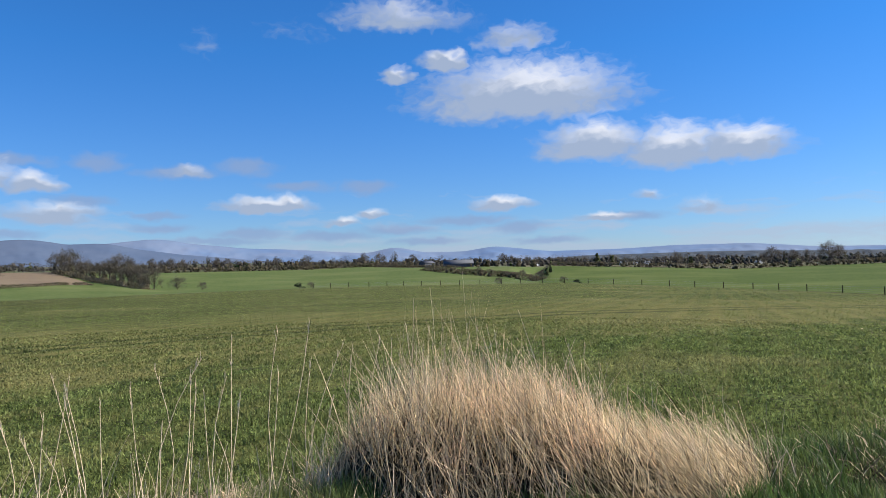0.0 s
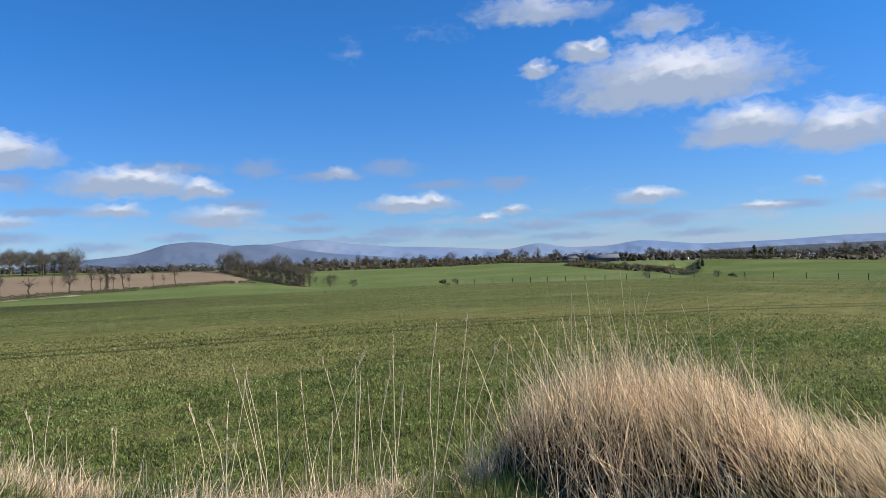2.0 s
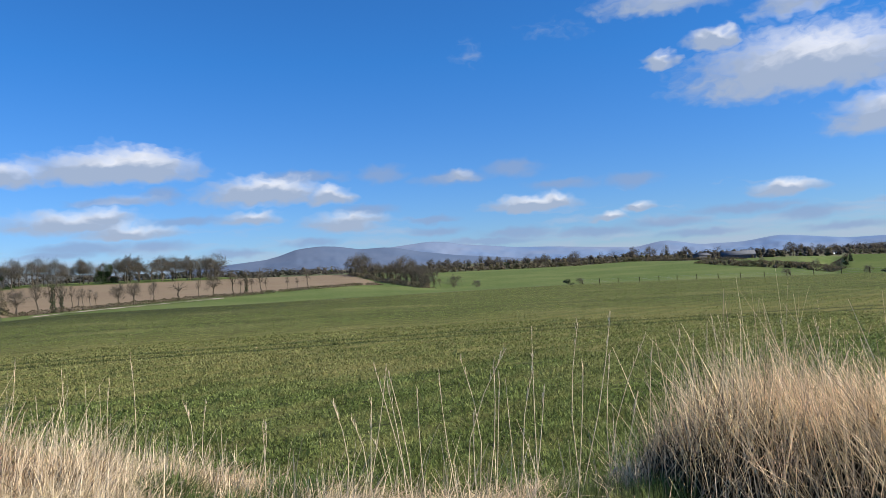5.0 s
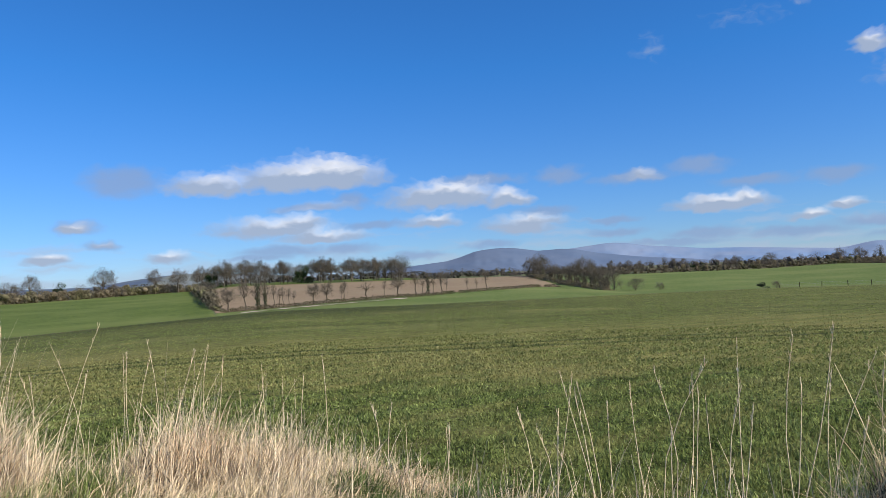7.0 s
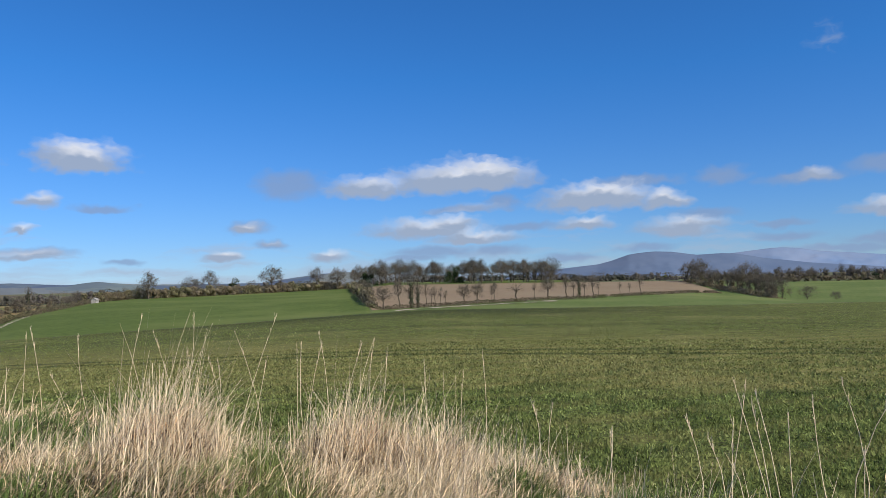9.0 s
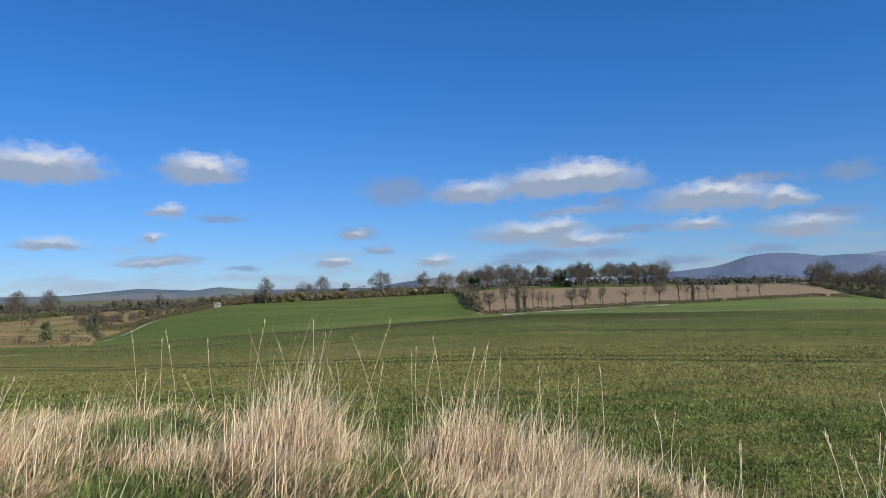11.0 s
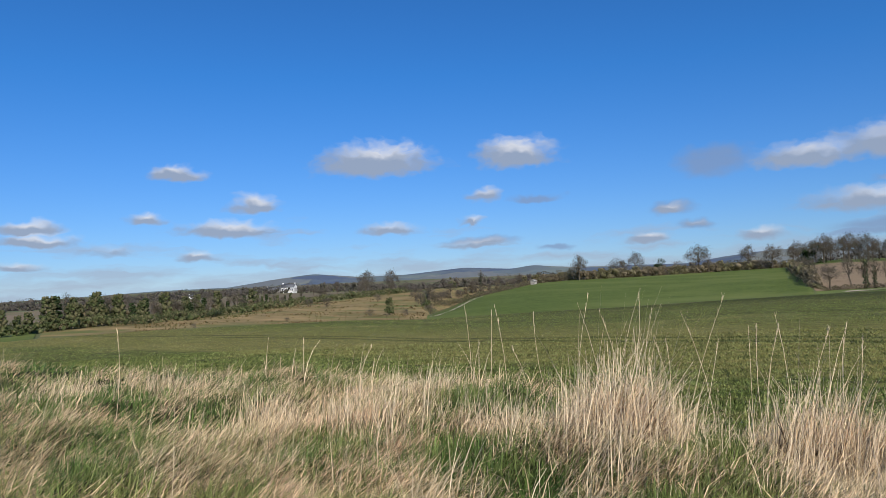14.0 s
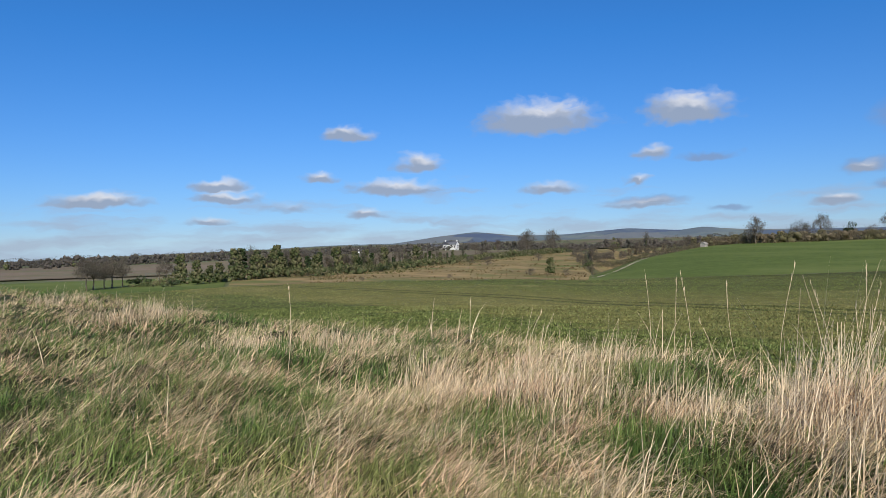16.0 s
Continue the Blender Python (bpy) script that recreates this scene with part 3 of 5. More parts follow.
def land(x, y):
    """Height of the ground."""
    x, y = np.atleast_1d(np.asarray(x, float)), np.atleast_1d(np.asarray(y, float))
    az, d = np.degrees(np.arctan2(x, y)), np.hypot(x, y)
    ds, zs = land_lines(az)
    z = np.array(zs[0], float)
    for k in range(len(ds) - 1):
        f = np.clip((d - ds[k]) / np.maximum(ds[k + 1] - ds[k], 1e-3), 0, 1)
        z = z + (zs[k + 1] - zs[k]) * f
    near = np.clip(1 - d / 60, 0, 1)
    bank = np.clip((edge_d(az) + 0.5 - d), 0, 1) * np.clip(d - 2, 0, 1)
    z = z + near * 0.05 * (mottle(x * 0.7 + 50, y * 0.7 + 50, 1) - 0.5) + bank * (0.30 * (mottle(x * 1.1 + 50, y * 1.1 + 50, 2) - 0.5) + 0.13 * (mottle(x * 2.9 + 50, y * 2.9 + 50, 4) - 0.5))
    return z


def at(az, d):
    """The ground point at a turn and distance from the viewpoint."""
    x, y = d * math.sin(radians(az)), d * math.cos(radians(az))
    return x, y, float(land(x, y)[0])


# ground: one sheet to the horizon
AZ = np.concatenate([np.linspace(-180, -100, 30)[:-1], np.linspace(-100, 78, 500), np.linspace(78, 180, 36)[1:]])
ds, zs = land_lines(AZ)
ROWS = []
for k, n in enumerate((4, 8, 12, 10, 8, 10, 22, 6, 6, 12, 6, 12, 8, 6, 4)):
    for f in np.arange(n) / n:
        ROWS.append(ds[k] * (ds[k + 1] / ds[k]) ** f)
ROWS.append(ds[-1])
gd = np.array(ROWS)
gx, gy = gd * np.sin(np.radians(AZ)), gd * np.cos(np.radians(AZ))
gz = land(gx.ravel(), gy.ravel())
ground = new("ground", quick_mesh("ground", np.stack([gx.ravel(), gy.ravel(), gz], 1), grid_faces(*gd.shape), M_VERGE, True))
ground.data.materials.append(M_FAR)
mids = np.hypot(gx, gy)[:-1, :-1].ravel()
ground.data.polygons.foreach_set("material_index", (mids > 60).astype(np.int32))
tagged(ground, "rolling farmland with rough verge and distant fields", "ground", kind="structure")


def sheet(name, left, right, near, far, mat, label, rows=40, cols=160, lift=0.06, category="field"):
    """A field draped on the land: left and right turn at its near and far side, near and far line."""
    v, u = np.meshgrid(np.linspace(0, 1, rows), np.linspace(0, 1, cols), indexing="ij")
    az = (left[0] + (left[1] - left[0]) * v) * (1 - u) + (right[0] + (right[1] - right[0]) * v) * u
    a, b = near(az), far(az)
    d = a * (np.maximum(b, a * 1.01) / a) ** v
    x, y = d * np.sin(np.radians(az)), d * np.cos(np.radians(az))
    z = land(x.ravel(), y.ravel()) + lift
    ob = new(name, quick_mesh(name, np.stack([x.ravel(), y.ravel(), z], 1), grid_faces(rows, cols), mat, True))
    return tagged(ob, label, category, kind="structure")


def after_crest(az):
    return crest_d(az) * 1.07


def low_line(az):
    return np.maximum(low_d(az), crest_d(az) * 1.15)


def top_line(az):
    return np.maximum(top_d(az), low_line(az) * 1.1)


sheet("crop_field", (-125, -125), (110, 110), lambda a: edge_d(a) + 0.9, lambda a: crest_d(a) * 1.01, M_CROP, "young green cereal crop in drilled rows with bare patches", 70, 300, 0.02)
sheet("green_headland", (-17.5, -17.5), (13.4, 13.4), after_crest, low_line, M_PASTURE, "green grass headland below the ploughed field", 20, 120, 0.06)
sheet("ploughed_field", (-17.5, -19.0), (9.1, 6.3), low_line, top_line, M_PLOUGH, "bare brown ploughed field with hedged edges", 30, 160, 0.12)
sheet("sheep_pasture", (-46, -45.4), (-17.5, -19.0), after_crest, top_line, M_PASTURE_DEEP, "smooth deep green pasture rising to a treeline", 50, 200, 0.10)
sheet("rough_pasture", (-74, -72.5), (-46.0, -45.4), after_crest, top_line, M_SCRUB, "tan and green rushy rough pasture", 40, 160, 0.10)
sheet("green_pasture", (12.0, 6.5), (42.2, 42.2), lambda a: after_crest(a) * 1.02, top_line, M_PASTURE, "bright green grazed pasture behind the fence", 40, 200, 0.10)
sheet("hill_pasture", (42.2, 42.2), (84, 84), lambda a: after_crest(a) * 1.02, top_line, M_PASTURE_DEEP, "green pasture sloping up to hedges", 30, 200, 0.10)
sheet("fallow_field", (-98, -98), (-69, -71), lambda a: 190 + 0 * a, lambda a: 330 + 0 * a, M_FALLOW, "brown fallow field beyond the belt of trees", 12, 60, 0.3)


# mountains and hills on the rim
def ridge(name, turns, angles, d, deep, mat, label, seed, rough):
    az = np.linspace(turns[0], turns[-1], 420)
    top = np.interp(az, turns, angles)
    for _ in range(6):
        top[1:-1] = (top[:-2] + 2 * top[1:-1] + top[2:]) / 4
    rows = np.linspace(0, 1, 26)
    x, y, z = [], [], []
    for f in rows:
        dist = d - deep * (1 - f)
        n = mottle(az * 0.9 + 40, 60 + f * 6 + 0 * az, seed) - 0.5 + 0.5 * (mottle(az * 2.4 + 40, 60 + f * 14 + 0 * az, seed + 1) - 0.5)
        rise = f ** 1.25
        h = sight(dist, top * rise - 0.55 * (1 - f)) + rough * n * (4 * f * (1 - f) + 0.04) * dist * 0.004
        x.append(dist * np.sin(np.radians(az))), y.append(dist * np.cos(np.radians(az))), z.append(h)
    x.append((d + 300) * np.sin(np.radians(az))), y.append((d + 300) * np.cos(np.radians(az))), z.append(sight(d + 300, top * 0 - 0.6))
    v = np.stack([np.ravel(x), np.ravel(y), np.ravel(z)], 1)
    return tagged(new(name, quick_mesh(name, v, grid_faces(27, 420), mat, True)), label, "mountain", kind="structure")


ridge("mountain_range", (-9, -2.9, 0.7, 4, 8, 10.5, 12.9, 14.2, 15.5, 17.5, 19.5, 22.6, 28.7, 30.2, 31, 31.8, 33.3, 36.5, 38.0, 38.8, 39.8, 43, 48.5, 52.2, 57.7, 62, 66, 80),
      (0.2, 0.8, 1.0, 1.2, 1.6, 1.8, 2.03, 1.92, 1.65, 1.45, 1.22, 1.08, 0.63, 0.95, 1.06, 0.9, 0.58, 0.6, 0.85, 0.93, 0.82, 0.44, 0.47, 0.63, 0.62, 0.24, 0.2, 0.1), 4750, 1000, M_MOOR_HAZED, "pale blue distant mountain range under haze", 11, 1.0)
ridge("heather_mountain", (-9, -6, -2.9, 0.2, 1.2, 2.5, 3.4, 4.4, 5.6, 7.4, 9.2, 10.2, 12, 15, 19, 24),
      (0.2, 0.7, 1.0, 1.27, 1.5, 1.93, 2.04, 2.1, 2.03, 1.72, 1.77, 1.7, 1.3, 0.85, 0.45, -0.2), 3600, 900, M_MOOR, "heather mountain tinted haze blue, with a blunt summit", 13, 0.45)
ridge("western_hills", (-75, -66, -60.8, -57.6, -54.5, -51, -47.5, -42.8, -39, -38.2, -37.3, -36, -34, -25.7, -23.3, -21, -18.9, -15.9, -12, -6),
      (-0.2, 0.2, 0.25, 0.69, 1.02, 0.66, 0.67, 1.03, 0.78, 0.9, 1.01, 0.85, 0.7, 0.6, 0.96, 1.2, 1.29, 1.1, 0.8, 0.1), 3000, 900, M_HILL, "low farmland hills with heathery tops, tinted haze blue", 17, 1.0)
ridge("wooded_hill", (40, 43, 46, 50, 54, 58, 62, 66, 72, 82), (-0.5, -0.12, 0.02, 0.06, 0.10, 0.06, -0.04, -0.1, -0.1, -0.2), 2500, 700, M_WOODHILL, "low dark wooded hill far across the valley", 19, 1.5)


# ---- growth: ribbons for straw, blades and twigs, small faces for leaves ----
def ribbons(base, tip, sag, width, segs, rng):
    """Tapered ribbons from base to tip (n x 3) that bow by sag (n x 3). Returns vertices and triangles or quads."""
    n = len(base)
    run = tip - base
    side = np.stack([-run[:, 1], run[:, 0], np.zeros(n)], 1)
    spin = rng.rand(n) * np.pi
    side = side / np.maximum(np.linalg.norm(side, axis=1, keepdims=True), 1e-6)
    rand = np.stack([np.cos(spin), np.sin(spin), 0 * spin], 1)
    side = 0.4 * side + rand
    side = side / np.linalg.norm(side, axis=1, keepdims=True) * width[:, None] * 0.5
    rows = []
    for s in range(segs + 1):
        f = s / segs
        p = base + run * f + sag * (4 * f * (1 - f))
        w = 1.0 - 0.75 * f
        rows.append(p - side * w)
        rows.append(p + side * w)
    v = np.stack(rows, 1)
    k = 2 * (segs + 1)
    f = np.array([[2 * s, 2 * s + 1, 2 * s + 3, 2 * s + 2] for s in range(segs)])
    faces = (f[None] + (np.arange(n) * k)[:, None, None]).reshape(-1, 4)
    return v.reshape(-1, 3), faces


def leaf_faces(centres, size, rng):
    """A small randomly turned three-cornered face at each centre."""
    n = len(centres)
    a, b = rng.randn(n, 3), rng.randn(n, 3)
    a /= np.linalg.norm(a, axis=1, keepdims=True)
    b /= np.linalg.norm(b, axis=1, keepdims=True)
    size = np.asarray(size)[:, None] * np.ones((n, 1))
    v = np.stack([centres - a * size * 0.5, centres + a * size * 0.5, centres + b * size * 0.7], 1)
    return v.reshape(-1, 3), np.arange(n * 3).reshape(n, 3)


def lumps(rng, count, spread, radius, leaves, squash=0.8):
    """Points scattered through overlapping lumps, thin inside."""
    out = []
    for i in range(count):
        c = rng.randn(3) * spread
        r = radius * (0.6 + 0.8 * rng.rand())
        p = rng.randn(leaves // count, 3)
        p /= np.linalg.norm(p, axis=1, keepdims=True)
        out.append(c + p * r * (0.55 + 0.5 * rng.rand(len(p), 1)) * (1, 1, squash))
    return np.concatenate(out)


def tube(points, radii, sides=5):
    pts = np.asarray(points)
    v, f = [], []
    for i, (p, r) in enumerate(zip(pts, radii)):
        d = pts[min(i + 1, len(pts) - 1)] - pts[max(i - 1, 0)]
        d = d / max(np.linalg.norm(d), 1e-6)
        s = np.cross(d, (0.3, 0.9, 0.1))
        s /= np.linalg.norm(s)
        t = np.cross(d, s)
        for k in range(sides):
            a = 2 * math.pi * k / sides
            v.append(p + r * (math.cos(a) * s + math.sin(a) * t))
    for i in range(len(pts) - 1):
        for k in range(sides):
            f.append((i * sides + k, i * sides + (k + 1) % sides, (i + 1) * sides + (k + 1) % sides, (i + 1) * sides + k))
    return v, f


def bare_tree(seed, height=10.0, stem=0.28, wide=0.42, low=0.32, twigs=1600, ivy=0, label="bare winter tree", lean=0.0, haze=1.0, levels=3, name="tree"):
    """A leafless tree: trunk and limbs in one mesh, fine twigs filling an uneven domed crown, ivy where it has some.
    wide: the crown's radius, low: the height of its lowest twigs, as shares of the height."""
    rng = np.random.RandomState(seed)
    tree = new(name)
    v, f, tips = [], [], []
    centre = np.array((lean * height * 0.6, 0.0, height * (low + 0.42 * (1 - low))))
    size = np.array((wide * height, wide * height, height * (1 - low) * 0.56))

    def limb(a, b, r0, r1, sag, sides):
        pts = [a + (b - a) * t + np.array((0, 0, sag * 4 * t * (1 - t))) + rng.randn(3) * np.linalg.norm(b - a) * 0.045 * (0 < t < 1) for t in (0, 0.3, 0.65, 1.0)]
        t, q = tube(pts, np.interp((0, 0.3, 0.65, 1), (0, 1), (r0, r1)), sides)
        off = len(v)
        v.extend(t)
        f.extend(tuple(k + off for k in face) for face in q)
        return pts

    fork = np.array((lean * height * low, 0.0, height * low * 1.05))
    bole = limb(np.array((0.0, 0.0, -0.4)), fork, stem, stem * 0.72, 0.0, 7)
    crown_top = limb(fork, centre + (0, 0, size[2] * 0.8), stem * 0.7, stem * 0.1, 0.0, 5)
    for k in range(8):
        a = 2 * math.pi * (k + 0.5 * rng.rand()) / 8
        rise = -0.35 + 1.1 * rng.rand()
        flat_r = math.sqrt(max(0.05, 1 - rise * rise))
        end = centre + size * np.array((math.cos(a) * flat_r, math.sin(a) * flat_r, rise)) * (0.62 + 0.25 * rng.rand())
        start = fork + (crown_top[1] - fork) * (0.9 * rng.rand())
        main = limb(start, end, stem * 0.42, stem * 0.1, 0.04 * height, 5)
        for _ in range(5 if levels > 2 else 2):
            g = main[1 + rng.randint(3)]
            out = (g - centre) / size
            way = out / max(np.linalg.norm(out), 0.2) + rng.randn(3) * 0.6 + (0, 0, 0.25)
            way /= np.linalg.norm(way)
            tip = g + way * size * (0.3 + 0.3 * rng.rand())
            limb(g, tip, stem * 0.16, stem * 0.04, 0.02 * height, 3)
            tips.append(tip)
    part("trunk", quick_mesh("trunk", np.array(v), np.array(f), M_BARK), tree)
    # twigs: denser towards the rim, broken into bunches with gaps
    twigs = int(twigs * 1.3)
    bunch = rng.randn(34, 3)
    bunch /= np.linalg.norm(bunch, axis=1, keepdims=True)
    bunch[:, 2] = np.where(bunch[:, 2] < -0.55, -bunch[:, 2], bunch[:, 2])
    bunch = bunch * (0.45 + 0.5 * rng.rand(34, 1))
    pick_b = bunch[rng.randint(34, size=twigs)]
    p = pick_b + rng.randn(twigs, 3) * 0.15
    out = p / np.maximum(np.linalg.norm(p, axis=1, keepdims=True), 0.2)
    base = centre + p * size
    reach = height * (0.03 + 0.05 * rng.rand(twigs))[:, None]
    way = out + rng.randn(twigs, 3) * 0.9 + (0, 0, 0.3)
    tip = base + way / np.linalg.norm(way, axis=1, keepdims=True) * reach
    wv, wf = ribbons(base, tip, np.zeros((twigs, 3)), np.full(twigs, 0.0062 * height * haze), 1, rng)
    tagged(part("crown", quick_mesh("crown", wv, wf, M_TWIG), tree), kind="stuff")
    if ivy:
        h = rng.rand(ivy) * height * 0.74
        a = rng.rand(ivy) * 2 * math.pi
        swell = 0.5 + 0.6 * np.sin(h * 1.7 + seed) ** 2
        r = (0.3 + 0.7 * rng.rand(ivy)) * swell * height / 10
        pts = np.stack([r * np.cos(a) + lean * h, r * np.sin(a), h], 1)
        iv, fv = leaf_faces(pts, (0.2 + 0.22 * rng.rand(ivy)) * height / 10, rng)
        tagged(part("ivy", quick_mesh("ivy", iv, fv, M_IVY), tree, "dark green ivy round the trunk"), kind="stuff")
    return tagged(tree, label, name)


def shrub(seed, wide=2.0, tall=2.0, leaves=1400, mat=None, label="brown leafless thorn bush", name="bush", size=0.22, count=9):
    rng = np.random.RandomState(seed)
    bush = new(name)
    pts = lumps(rng, count, 0.46, 0.42, leaves) * (wide * 0.62, wide * 0.62, tall * 0.45)
    pts[:, 2] = np.abs(pts[:, 2] + tall * 0.45)
    v, f = leaf_faces(pts, size * (0.6 + 0.8 * rng.rand(len(pts))), rng)
    tagged(part("foliage", quick_mesh("foliage", v, f, mat or M_TWIG), bush), kind="stuff")
    sv, sf = [], []
    for i in range(7):
        a = rng.rand() * 6.28
        t, q = tube([(0, 0, -0.2), (0.25 * wide * math.cos(a), 0.25 * wide * math.sin(a), tall * 0.45), (0.38 * wide * math.cos(a), 0.38 * wide * math.sin(a), tall * 0.85)], (0.05, 0.035, 0.012), 4)
        off = len(sv)
        sv.extend(t)
        sf.extend(tuple(k + off for k in face) for face in q)
    part("stems", quick_mesh("stems", np.array(sv), np.array(sf), M_BARK), bush)
    return tagged(bush, label, "bush")


def ball(level):
    """Corners and faces of a rough ball, to be pushed out of shape."""
    bm = bmesh.new()
    bmesh.ops.create_icosphere(bm, subdivisions=level, radius=1.0)
    bm.verts.index_update()
    out = np.array([v.co[:] for v in bm.verts]), np.array([[v.index for v in f.verts] for f in bm.faces])
    bm.free()
    return out


BALLS = {1: ball(1), 2: ball(2)}


def thicket(seed, wide, tall, lumps_n, level, leaves, size, mat, label, low=0.0, taper=0.5, name="thicket", category="thicket", bole=0.16, grain=0.19):
    """A bushy crown of many uneven clumps with ragged twigs between them, on a short trunk. low: where the crown begins, taper: how far it narrows upward."""
    r = np.random.RandomState(seed)
    ob = new(name)
    bv, bf = BALLS[level]
    v, f, off, centres, radii = [], [], 0, [], []
    for k in range(lumps_n):
        h = low + (1 - low) * (0.08 + 0.80 * r.rand())
        a, reach = r.rand() * 6.283, math.sqrt(r.rand()) * (1 - taper * (h - low) / (1 - low))
        rad = wide * grain * (0.6 + 0.8 * r.rand()) * (1.15 - 0.5 * h)
        c = np.array((math.cos(a) * reach * wide * 0.36, math.sin(a) * reach * wide * 0.36, max(h * tall, rad * 0.7)))
        v.append(c + (bv + 0.20 * r.randn(len(bv), 3)) * rad * (0.55 + 0.8 * r.rand(len(bv), 1)))
        f.append(bf + off)
        off += len(bv)
        centres.append(c), radii.append(rad)
    pick_c = r.randint(lumps_n, size=leaves)
    way = r.randn(leaves, 3)
    way /= np.linalg.norm(way, axis=1, keepdims=True)
    pts = np.array(centres)[pick_c] + way * np.array(radii)[pick_c][:, None] * (0.95 + 0.3 * r.rand(leaves, 1))
    lv, lf = leaf_faces(pts, size * (0.5 + r.rand(leaves)), r)
    part_v, part_f = np.concatenate(v + [lv]), np.concatenate(f + [lf + off])
    tagged(part("crown", quick_mesh("crown", part_v, part_f, mat), ob), kind="stuff")
    sv, sf = tube([(0, 0, -0.3), (0.05 * wide, 0, tall * 0.3), (0, 0.04 * wide, tall * 0.7)], (bole, bole * 0.8, bole * 0.3), 5)
    part("trunk", quick_mesh("trunk", np.array(sv), np.array(sf), M_BARK), ob)
    return tagged(ob, label, category)


def belt(name, az0, d0, az1, d1, tall, deep, count, mat, label, seed, size=0.5, category="hedge", uneven=0.45, gaps=0.0, kind="", clumps=0.0):
    """A hedge or belt of growth between two ground points, uneven along its top. clumps: how many solid clumps for each stretch as long as it is tall."""
    rng = np.random.RandomState(seed)
    x0, y0, _ = at(az0, d0)
    x1, y1, _ = at(az1, d1)
    run = math.hypot(x1 - x0, y1 - y0)
    f = rng.rand(count)
    if gaps:
        keep = mottle(f * run / 5.0 + 20, 0 * f + seed % 50 + 0.5, seed) > gaps
        f = f[keep]
    n = len(f)
    x, y = x0 + (x1 - x0) * f, y0 + (y1 - y0) * f
    top = tall * (1 - uneven + 2 * uneven * (0.65 * mottle(f * run / (tall * 1.1) + 9, 0 * f + 3.5, seed + 1) + 0.35 * mottle(f * run / (tall * 0.4) + 9, 0 * f + 7.5, seed + 2)))
    top = top * np.clip(np.minimum(f, 1 - f) * run / (tall * 5), 0.12, 1) ** 0.6
    nx, ny = -(y1 - y0) / run, (x1 - x0) / run
    h = 1 - rng.rand(n) ** 1.6
    across = rng.randn(n) * deep * 0.33 * np.sqrt(np.clip(1.15 - h, 0.05, 1))
    x, y = x + nx * across, y + ny * across
    z = land(x, y) + h * top
    v, fc = leaf_faces(np.stack([x, y, z], 1), size * (0.5 + rng.rand(n)), rng)
    if clumps:
        m = int(clumps * run / tall)
        g = rng.rand(m)
        cx, cy = x0 + (x1 - x0) * g + nx * rng.randn(m) * deep * 0.25, y0 + (y1 - y0) * g + ny * rng.randn(m) * deep * 0.25
        over = tall * (1 - uneven + 2 * uneven * (0.65 * mottle(g * run / (tall * 1.1) + 9, 0 * g + 3.5, seed + 1) + 0.35 * mottle(g * run / (tall * 0.4) + 9, 0 * g + 7.5, seed + 2)))
        over = over * np.clip(np.minimum(g, 1 - g) * run / (tall * 8), 0.12, 1) ** 0.6
        rad = over * (0.18 + 0.16 * rng.rand(m))
        mid = np.stack([cx, cy, land(cx, cy) + np.maximum(over * (0.15 + 0.72 * rng.rand(m)) - rad * 0.3, rad * 0.4)], 1)
        bv, bf = BALLS[1]
        lump_v = mid[:, None] + (bv[None] + 0.17 * rng.randn(m, len(bv), 3)) * rad[:, None, None] * (0.6 + 0.7 * rng.rand(m, len(bv), 1))
        fc = np.concatenate([fc, (bf[None] + (np.arange(m) * len(bv))[:, None, None]).reshape(-1, 3) + len(v)])
        v = np.concatenate([v, lump_v.reshape(-1, 3)])
    ob = new(name, quick_mesh(name, v, fc, mat))
    return tagged(ob, label, category, kind=kind)


def stand(ob, az, d, scale=1.0, turn=0.0, sink=0.0):
    """Puts a thing on the land."""
    x, y, z = at(az, d)
    ob.matrix_basis = Matrix.Translation((x, y, z - sink)) @ pose(0, 0, 0, 0, 0, turn) @ Matrix.Scale(scale, 4)
    return ob


def again(ob, az, d, scale=1.0, turn=0.0, label="", sink=0.0):
    """A copy of a thing on the land elsewhere."""
    made = copy_thing(ob, Matrix.Identity(4))
    stand(made, az, d, scale, turn, sink)
    if label:
        tagged(made, label)
    return made


# ---- trees, hedges and bushes, mid-distance ----
# one of each kind, set well apart; the rest are copies
ash = stand(bare_tree(5, 11, 0.26, 0.36, 0.34, 2300, 0, "tall bare ash with upswept limbs", 0.0, 1.4), -48.5, 330, 0.9)
oak = stand(bare_tree(3, 11, 0.34, 0.45, 0.33, 2900, 0, "broad bare oak with a wide twiggy crown", 0.0, 1.5), -50.5, 345, 0.9)
ash2 = stand(bare_tree(6, 11, 0.34, 0.26, 0.36, 1100, 0, "bare ash beside the ploughed field"), -7.9, 186, 0.45)
dead = stand(bare_tree(8, 7, 0.34, 0.52, 0.40, 160, 0, "stunted bare tree with stubby spreading limbs", 0, 1.3), -21.0, 352, 0.9)
ivied = stand(bare_tree(12, 9, 0.28, 0.22, 0.30, 800, 900, "ivy-clad tree with a bare twiggy top"), -41.5, 330, 0.8)
slim = stand(bare_tree(15, 8, 0.16, 0.16, 0.40, 420, 0, "slim bare sapling in a field row"), -12.8, 168, 0.55)
round_tree = stand(bare_tree(21, 11, 0.34, 0.52, 0.16, 3400, 0, "round dense-crowned bare tree", 0.0, 1.5), -30.9, 352, 0.8)
round2 = stand(bare_tree(23, 11, 0.44, 0.40, 0.28, 1900, 0, "round bushy bare tree in a hedgerow", 0.0, 1.4), -16.6, 152, 0.45)
